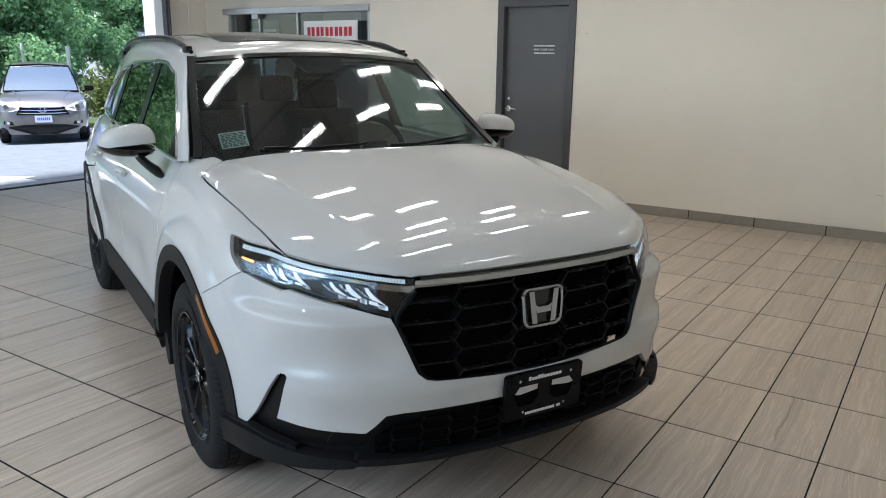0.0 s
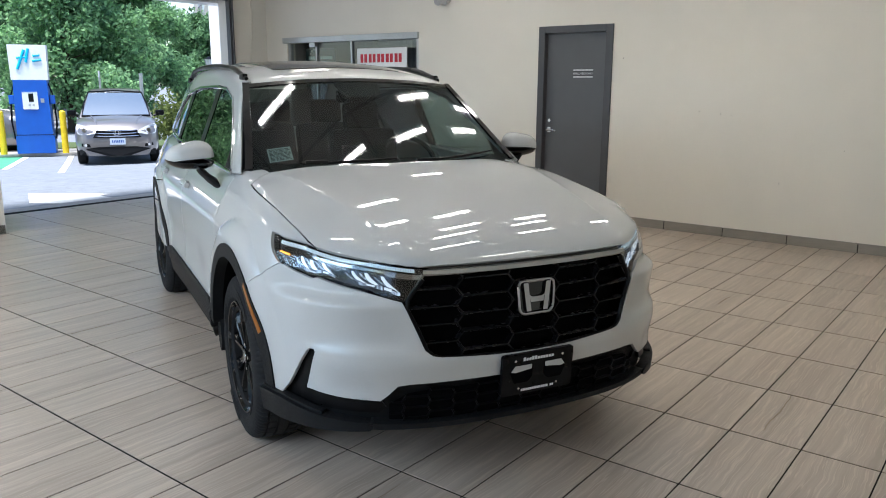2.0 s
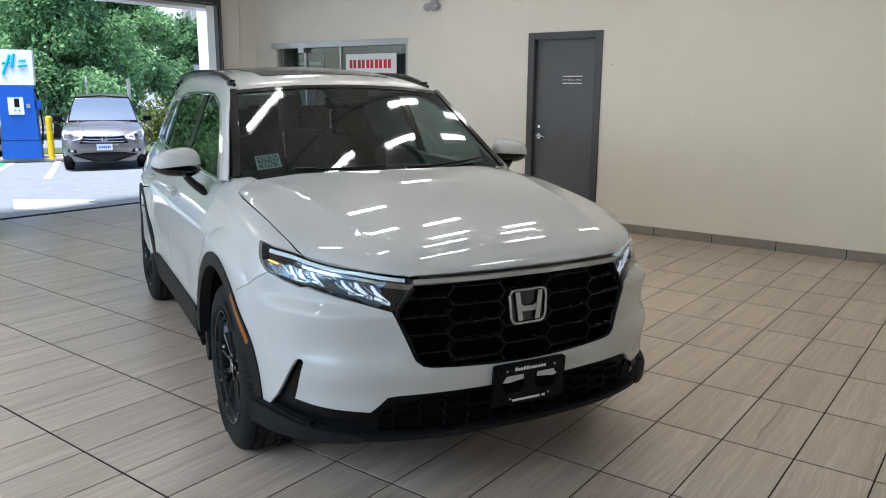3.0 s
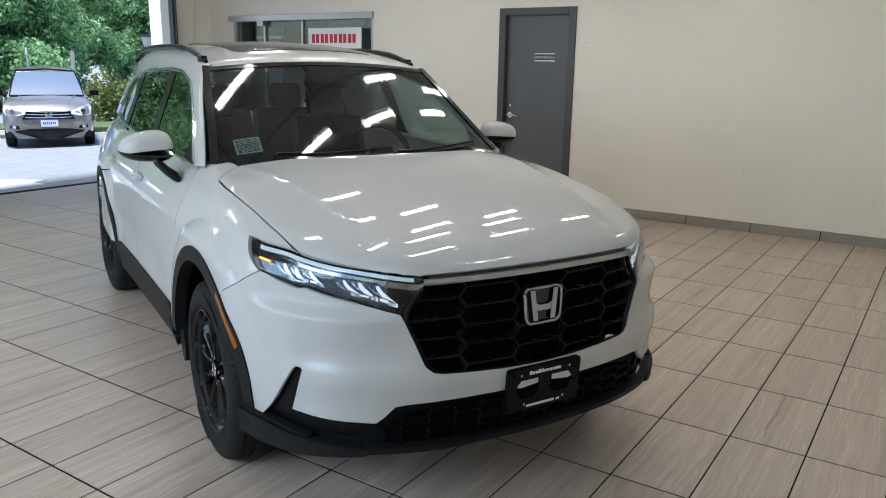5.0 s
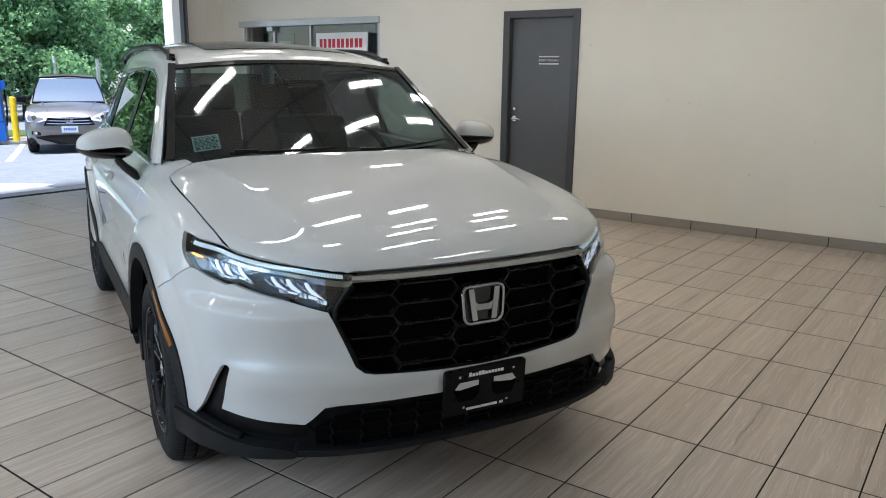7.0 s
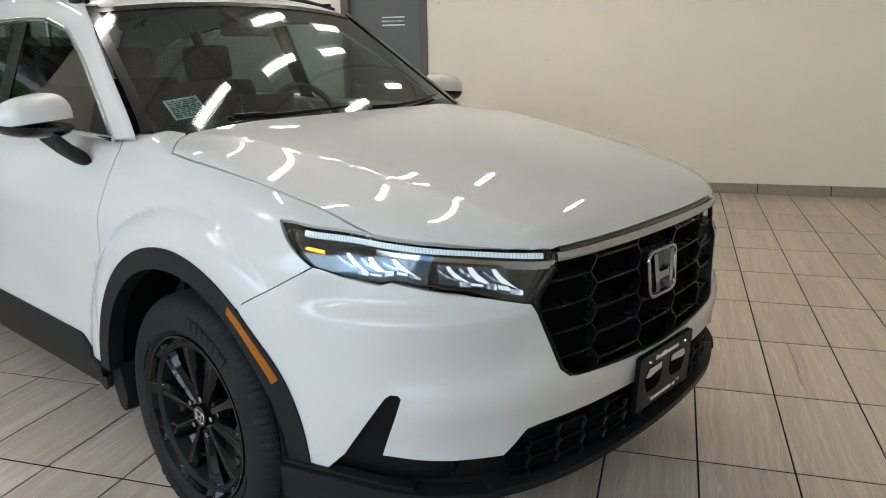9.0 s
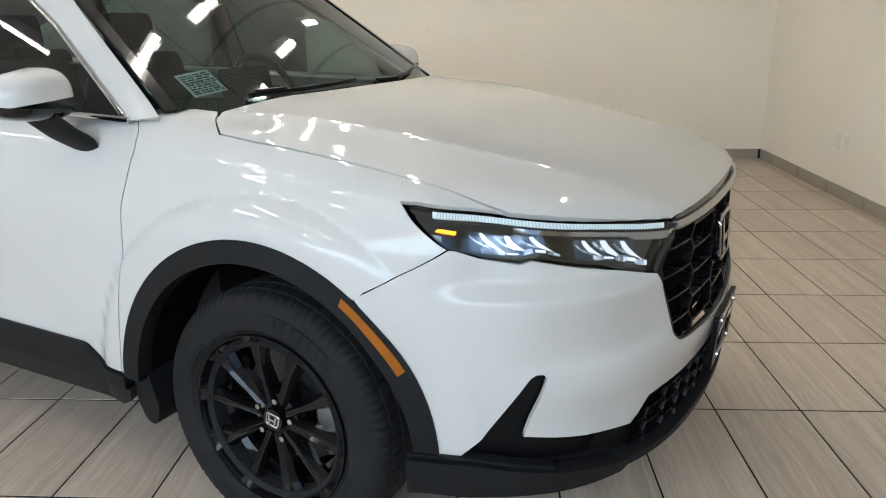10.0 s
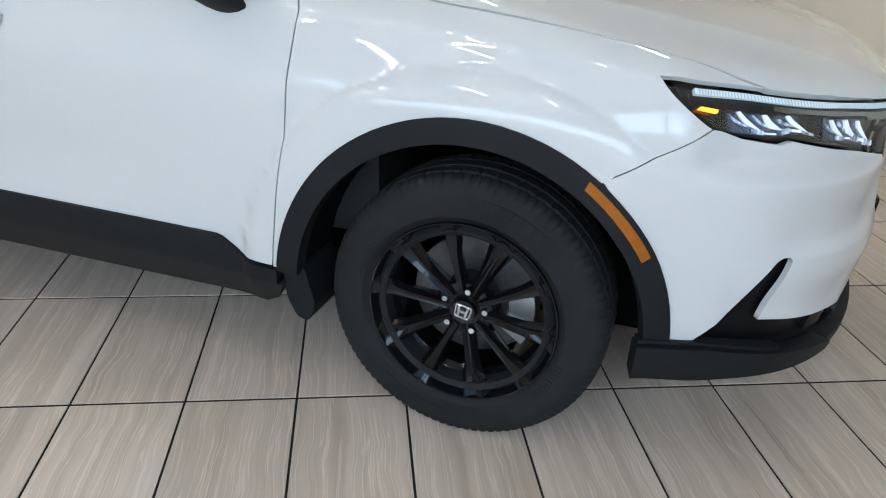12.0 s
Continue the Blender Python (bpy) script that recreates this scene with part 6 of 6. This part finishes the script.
for s in (-1, 1):
    bm = bmesh.new()
    pipe(bm, [(s * 0.38, -0.05, 1.7), (s * 0.47, -0.12, 1.4), (s * 0.50, -0.16, 0.8), (s * 0.46, -0.14, 0.35), (s * 0.50, -0.12, 0.7), (s * 0.47, -0.1, 1.25)], 0.018, 8)
    part("cable", bm, MESHBLK, cp, "black charging cable", 50)
    block("plug_holster", s * 0.45 - 0.06, s * 0.45 + 0.06, -0.22, -0.05, 1.2, 1.42, BLUE, cp, "", 0.02)
for s in (-0.70, 0.66):
    b = thing("bollard", "yellow painted round steel bollard", "bollard", CH @ pose(s, -0.42, 0.0), "bollards")
    bm = bmesh.new()
    rod(bm, (0, 0, 0), (0, 0, 1.02), 0.075, None, 20)
    rod(bm, (0, 0, 1.02), (0, 0, 1.05), 0.075, 0.04, 20)
    part("post", bm, YELLOW, b, "", 40)


# parked cars in the yard: sections along the length, then their parts
nose = spline([(0.0, 2.170), (0.5, 2.162), (0.68, 2.145), (0.76, 2.09), (0.82, 1.99), (0.90, 1.72)])


def parked(m, paint, label, scale=1.0):
    c = thing("parked_car", label, "car", m, "parked cars")
    lower = spline([(-2.25, 0.55), (-1.9, 0.78), (-1.2, 0.86), (0, 0.88), (1.2, 0.89), (1.7, 0.875), (2.0, 0.82), (2.10, 0.76), (2.16, 0.68)])
    hood = spline([(-2.3, 0.9), (-2.1, 1.02), (-1.0, 1.02), (0.7, 1.05), (1.2, 1.045), (1.7, 0.99), (1.95, 0.93), (2.08, 0.86), (2.16, 0.76)])
    roof = spline([(-2.2, 1.05), (-1.95, 1.55), (-1.2, 1.66), (-0.4, 1.68), (0.15, 1.60), (0.55, 1.36), (0.98, 1.03)])
    bm, rings = bmesh.new(), []
    for x in np.linspace(-2.24, 2.15, 40):
        w, t = float(lower(x)), float(hood(x))
        prof = [(0, 0.22), (w * 0.85, 0.24), (w * 0.97, 0.36), (w, 0.55), (w * 0.985, min(0.80, t - 0.12)), (w * 0.93, t - 0.055), (w * 0.80, t), (w * 0.4, t + 0.025), (0, t + 0.035)]
        ring = [(y, z) for y, z in prof] + [(-y, z) for y, z in prof[-2:0:-1]]
        rings.append([bm.verts.new((x, y, z)) for y, z in ring])
    k = len(rings[0])
    for a, b in zip(rings, rings[1:]):
        for i in range(k):
            bm.faces.new((a[i], a[(i + 1) % k], b[(i + 1) % k], b[i]))
    bm.faces.new(rings[0]), bm.faces.new(rings[-1][::-1])
    part("body", bm, paint, c, "", 40)
    bm, rings = bmesh.new(), []
    for x in np.linspace(-2.1, 0.97, 26):
        t, b = float(roof(x)), 1.0
        f = (t - b) / 0.68
        prof = [(0.80, b), (0.80 - 0.17 * f, b + (t - b) * 0.80), (0.60 - 0.06 * f, t - 0.02 * f), (0.3, t + 0.004), (0, t + 0.006)]
        rings.append([bm.verts.new((x, y, z)) for y, z in prof + [(-y, z) for y, z in prof[-2::-1]]])
    k = len(rings[0])
    for a, b in zip(rings, rings[1:]):
        for i in range(k - 1):
            bm.faces.new((a[i], a[i + 1], b[i + 1], b[i]))
    part("roof", bm, paint, c, "", 40)
    bm = bmesh.new()
    vs = []
    for j in range(7):
        for i in range(9):
            f, q = j / 6, i / 4 - 1
            x, w, z = 0.93 + (0.20 - 0.93) * f, 0.72 + (0.575 - 0.72) * f, 1.06 + (1.572 - 1.06) * f
            vs.append(bm.verts.new((x + 0.05 - 0.03 * q * q + 0.03 * math.sin(f * 3.14), w * q, z + 0.03)))
    for j in range(6):
        for i in range(8):
            bm.faces.new((vs[j * 9 + i], vs[j * 9 + i + 1], vs[j * 9 + 10 + i], vs[j * 9 + 9 + i]))
    ws = part("windscreen", bm, CARGLASS, c, "sky-lit windscreen", 60)
    bm = bmesh.new()
    edge = [(0.965, 0.735, 1.065), (0.60, 0.685, 1.345), (0.20, 0.59, 1.60), (0.205, 0.0, 1.637)]
    pts = [(x + 0.035, y, z) for x, y, z in edge]
    pipe(bm, pts + [(x, -y, z) for x, y, z in pts[-2::-1]] + [(1.035, 0.0, 1.075)], 0.018, 6, True)
    part("screen_seal", bm, MESHBLK, ws, "black screen seal", 50)
    for s in (-1, 1):
        bm = bmesh.new()
        pipe(bm, [(x, s * y, float(hood(x)) + 0.018) for x, y in ((0.95, 0.56), (1.3, 0.52), (1.6, 0.47), (1.9, 0.42), (2.04, 0.40))], [0.012, 0.022, 0.024, 0.020, 0.008], 8)
        part("bonnet_rib", bm, paint, c, "", 60)
    for s in (-1, 1):
        for x0, x1, x2, x3 in ((0.62, -0.38, -0.38, 0.16), (-0.44, -1.25, -1.20, -0.44)):
            bm = bmesh.new()
            vsx = [(x0, 0.806, 1.05), (x1, 0.812, 1.05), (x2, 0.665, 1.52), (x3, 0.665, 1.50)]
            f = bm.faces.new([bm.verts.new((x, s * y, z)) for x, y, z in vsx])
            bmesh.ops.solidify(bm, geom=[f], thickness=0.01)
            part("side_window", bm, CARGLASS, c)
        bm = bmesh.new()
        prism(bm, rounded([(s * 0.42, 0.74), (s * 0.60, 0.70), (s * 0.80, 0.72), (s * 0.845, 0.86), (s * 0.80, 0.935), (s * 0.66, 0.90), (s * 0.44, 0.80)], 0.03), -0.08, 0.012, "yz")
        for v in bm.verts:
            v.co.x += nose(abs(v.co.y)) - 0.75 * max(v.co.z - 0.76, 0)
        hl = part("headlamp", bm, LENS, c, "clear headlamp", 50)
        bm = bmesh.new()
        rod(bm, (nose(0.66) - 0.03, s * 0.66, 0.80), (nose(0.66) - 0.012, s * 0.66, 0.80), 0.05, 0.045, 18)
        part("lamp_bowl", bm, CHROME, hl, "", 40)
        bm = bmesh.new()
        prism(bm, rounded([(s * 0.55, 0.43), (s * 0.74, 0.45), (s * 0.73, 0.52), (s * 0.57, 0.50)], 0.02), -0.05, 0.008, "yz")
        for v in bm.verts:
            v.co.x += nose(abs(v.co.y))
        fg = part("fog_recess", bm, CLAD, c, "dark lamp recess", 40)
        bm = bmesh.new()
        rod(bm, (nose(0.65), s * 0.65, 0.475), (nose(0.65) + 0.014, s * 0.65, 0.475), 0.03, 0.028, 14)
        part("fog_lamp", bm, LENS, fg, "", 40)
        bm = bmesh.new()
        box(bm, -0.07, 0.06, -0.10, 0.10, -0.065, 0.065, 0.04, pose(0.62, s * 0.97, 1.12))
        rod(bm, (0.64, s * 0.82, 1.05), (0.63, s * 0.93, 1.09), 0.03, 0.025, 8)
        part("door_mirror", bm, MESHBLK, c, "dark door mirror", 50)
        for x in (1.30, -1.32):
            bm = bmesh.new()
            lathe(bm, [(0.20, 0.08), (0.30, 0.10), (0.34, 0.07), (0.34, -0.07), (0.30, -0.10), (0.20, -0.08)], 32)
            ty = part("tyre", bm, RUBBER, c, "", 40)
            bm = bmesh.new()
            lathe(bm, [(0.0, 0.06), (0.06, 0.075), (0.10, 0.05), (0.20, 0.07), (0.205, -0.06), (0.0, -0.06)], 24, False)
            part("rim", bm, ALU, ty, "", 40)
            ty.matrix_basis = pose(x, s * 0.77, 0.34, 0, 0, 0 if s > 0 else 180)
    bm = bmesh.new()
    prism(bm, [(-0.50, 0.635), (0.50, 0.635), (0.46, 0.70), (0.41, 0.80), (-0.41, 0.80), (-0.46, 0.70)], 2.05, 2.172, "yz")
    gr = part("grille", bm, MESHBLK, c, "dark grille")
    for z, w in ((0.665, 0.47), (0.725, 0.44), (0.785, 0.41)):
        bm = bmesh.new()
        pipe(bm, [(2.180 - 0.02 * q * q, w * q, z + 0.012 * q * q) for q in np.linspace(-1, 1, 9)], 0.011, 6)
        part("grille_bar", bm, CHROME, gr, "chrome bar", 50)
    bm = bmesh.new()
    pipe(bm, [(2.175, x, z) for x, z in rounded([(-0.06, 0.69), (0.06, 0.69), (0.065, 0.79), (-0.065, 0.79)], 0.02)], 0.008, 6, True)
    for s in (-1, 1):
        box(bm, 2.165, 2.18, s * 0.035 - 0.01, s * 0.035 + 0.01, 0.70, 0.78)
    part("badge", bm, CHROME, gr)
    bm = bmesh.new()
    prism(bm, [(q * 0.78, z) for q, z in ((-1, 0.25), (-0.5, 0.23), (0, 0.23), (0.5, 0.23), (1, 0.25), (1.02, 0.37), (0.8, 0.40), (0.5, 0.435), (0, 0.44), (-0.5, 0.435), (-0.8, 0.40), (-1.02, 0.37))], -0.10, 0.012, "yz")
    for v in bm.verts:
        v.co.x += nose(abs(v.co.y))
    part("lower_intake", bm, CLAD, c, "dark lower bumper")
    npl = block("number_plate", 2.165, 2.18, -0.16, 0.16, 0.48, 0.62, material("plate_blue_white", (0.55, 0.62, 0.74), 0.5, vary=0.1), c, "pale blue number plate", 0.004)
    bars("plate_bar", npl, material("plate_blue", (0.05, 0.12, 0.35), 0.5), [(-0.12 + i * 0.036, -0.095 + i * 0.036, -0.025, 0.03) for i in range(7)], Matrix(((0, 0, 1, 2.1805), (1, 0, 0, 0), (0, 1, 0, 0.55), (0, 0, 0, 1))))
    return c


silver = parked(pose(-15.55, 6.02, gz(-15.5), 0, 0, math.degrees(math.atan2(-0.50, 0.87))) @ Matrix.Scale(0.93, 4), SILVER, "grey older sport utility car parked nose first to the building")
BLUEC = material("black_car_paint", (0.012, 0.013, 0.016), 0.3, 0.2, coat=0.8, vary=0.05, scale=300.0)
for d, s, turn, pt, lb in ((21.5, -4.2, 60, SILVER, "pale grey car parked across the yard"), (22.5, 4.7, 62, BLUEC, "dark car parked beyond the grey one"), (27, -8.5, 150, SILVER, "pale car parked far across the yard")):
    x, y = yard(d, s)
    parked(pose(x, y, gz(x), 0, 0, turn), pt, lb)

# street sign, pole, lamp
for d, s, h, w in ((25.5, -0.50, 2.05, 0.62), (23.5, 0.60, 1.96, 0.0)):
    x, y = yard(d, s)
    p = thing("sign_post", "thin steel sign post" if w else "pale grey steel pole", "sign post", pose(x, y, gz(x), 0, 0, -30))
    bm = bmesh.new()
    rod(bm, (0, 0, 0), (0, 0, h), 0.03 if w else 0.05, None, 10)
    part("pole", bm, ALU, p)
    if w:
        block("blade", 0.03, w, -0.012, 0.012, h - 0.2, h - 0.02, WHITE, p, "small pale sign blade")
x, y = yard(24, 2.55)
p = thing("street_lamp", "old style yard lamp with a glass lantern", "street lamp", pose(x, y, gz(x)))
bm = bmesh.new()
rod(bm, (0, 0, 0), (0, 0, 2.10), 0.05, 0.035, 10)
part("pole", bm, MESHBLK, p)
bm = bmesh.new()
rod(bm, (0, 0, 2.10), (0, 0, 2.38), 0.08, 0.18, 8)
part("lantern", bm, LENS, p, "pale glass lantern")
bm = bmesh.new()
rod(bm, (0, 0, 2.38), (0, 0, 2.46), 0.20, 0.04, 8)
part("cap", bm, MESHBLK, p)

# outside corner column of the building
tagged(block("outer_column", -9.75, -9.30, 4.50, 5.20, -0.03, 3.3, WHITE, None, "white sunlit column beside the vehicle door", 0.01), "", "column", kind="structure")
bm = bmesh.new()
box(bm, -9.1, XW - 0.29, -3.0, 6.0, 2.70, 2.95, 0.02)
tagged(part("canopy", bm, WHITE, None, "white edge of the roof canopy"), "", "canopy", kind="structure")

# office building behind the trees
x, y = yard(62, 6.5)
bd = thing("office_building", "pale office building with dark window bands", "building", pose(x, y, gz(x), 0, 0, -29.4))
block("wall", -9, 14, 0, 12, 0, 11, BUILDW, bd)
for j in range(3):
    block("band", -9.05, 14.05, -0.12, -0.01, 2.2 + j * 3.2, 4.4 + j * 3.2, BUILDG, bd)
    for i in range(14):
        block("window", -8.6 + i * 1.6, -7.25 + i * 1.6, -0.2, -0.125, 2.35 + j * 3.2, 4.25 + j * 3.2, BUILDGL, bd)
block("roof", -9.3, 14.3, -0.3, 12.3, 11.005, 11.4, BUILDG, bd)
for px in (-4.2, 3.8):
    block("pillar", px, px + 0.5, -0.5, -0.21, 0, 11, BUILDW, bd)
x, y = yard(40, -3.1)
gp = thing("stone_pillar", "grey stone gate pillar under the trees", "pillar", pose(x, y, gz(x), 0, 0, -29))
block("shaft", -0.45, 0.45, -0.4, 0.4, 0, 2.2, CONC, gp, "", 0.03)


# ---- floor: grout bed, then single tiles ----
bm = bmesh.new()
box(bm, XW - 0.02, XE + 0.1, YS - 0.1, YN + 0.1, -0.12, -0.0025)
floor = tagged(part("floor", bm, GROUT, None, "beige streaked porcelain floor tiles with dark joints"), "", "floor", kind="structure")
PX, PY, GX, GY = 0.308, 0.613, 0.0068, 0.0100
bm = bmesh.new()
box(bm, -PX / 2 + GX / 2, PX / 2 - GX / 2, -PY / 2 + GY / 2, PY / 2 - GY / 2, -0.009, 0.0, 0.0)
top = [e for e in bm.edges if all(v.co.z > -0.001 for v in e.verts)]
bmesh.ops.bevel(bm, geom=top, offset=0.0007, segments=1, affect="EDGES")
tile = bpy.data.meshes.new("tile")
bm.to_mesh(tile)
bm.free()
tile.materials.append(TILE)
tv = np.array([tuple(v.co) for v in tile.vertices])
tf = [tuple(p.vertices) for p in tile.polygons]
rest_v, rest_f = [], []
for i in range(-28, 7):
    for j in range(-8, 8):
        cx, cy = (i + 0.5) * PX, (j + 0.5) * PY
        sx = min(1.0, (XE - i * PX) / PX) if (i + 1) * PX > XE else 1.0
        if cx < XW or i * PX > XE - 0.03:
            continue
        x = i * PX + PX * sx / 2
        sy = min(1.0, (YN - j * PY) / PY) if (j + 1) * PY > YN else 1.0
        if sy < 0.05:
            continue
        y = j * PY + PY * sy / 2
        if -15 <= i and -6 <= j:
            ob = new("tile", tile)
            ob.matrix_world = pose(x, y, 0) @ Matrix.Diagonal((sx, sy, 1, 1))
            ob.parent = floor
        else:
            b = sum(len(q) for q in rest_v)
            rest_v.append(tv * (sx, sy, 1) + (x, y, 0))
            rest_f += [tuple(b + k for k in f) for f in tf]
tagged(add_mesh("far_tiles", np.concatenate(rest_v), rest_f, TILE, floor, smooth=False), kind="stuff")
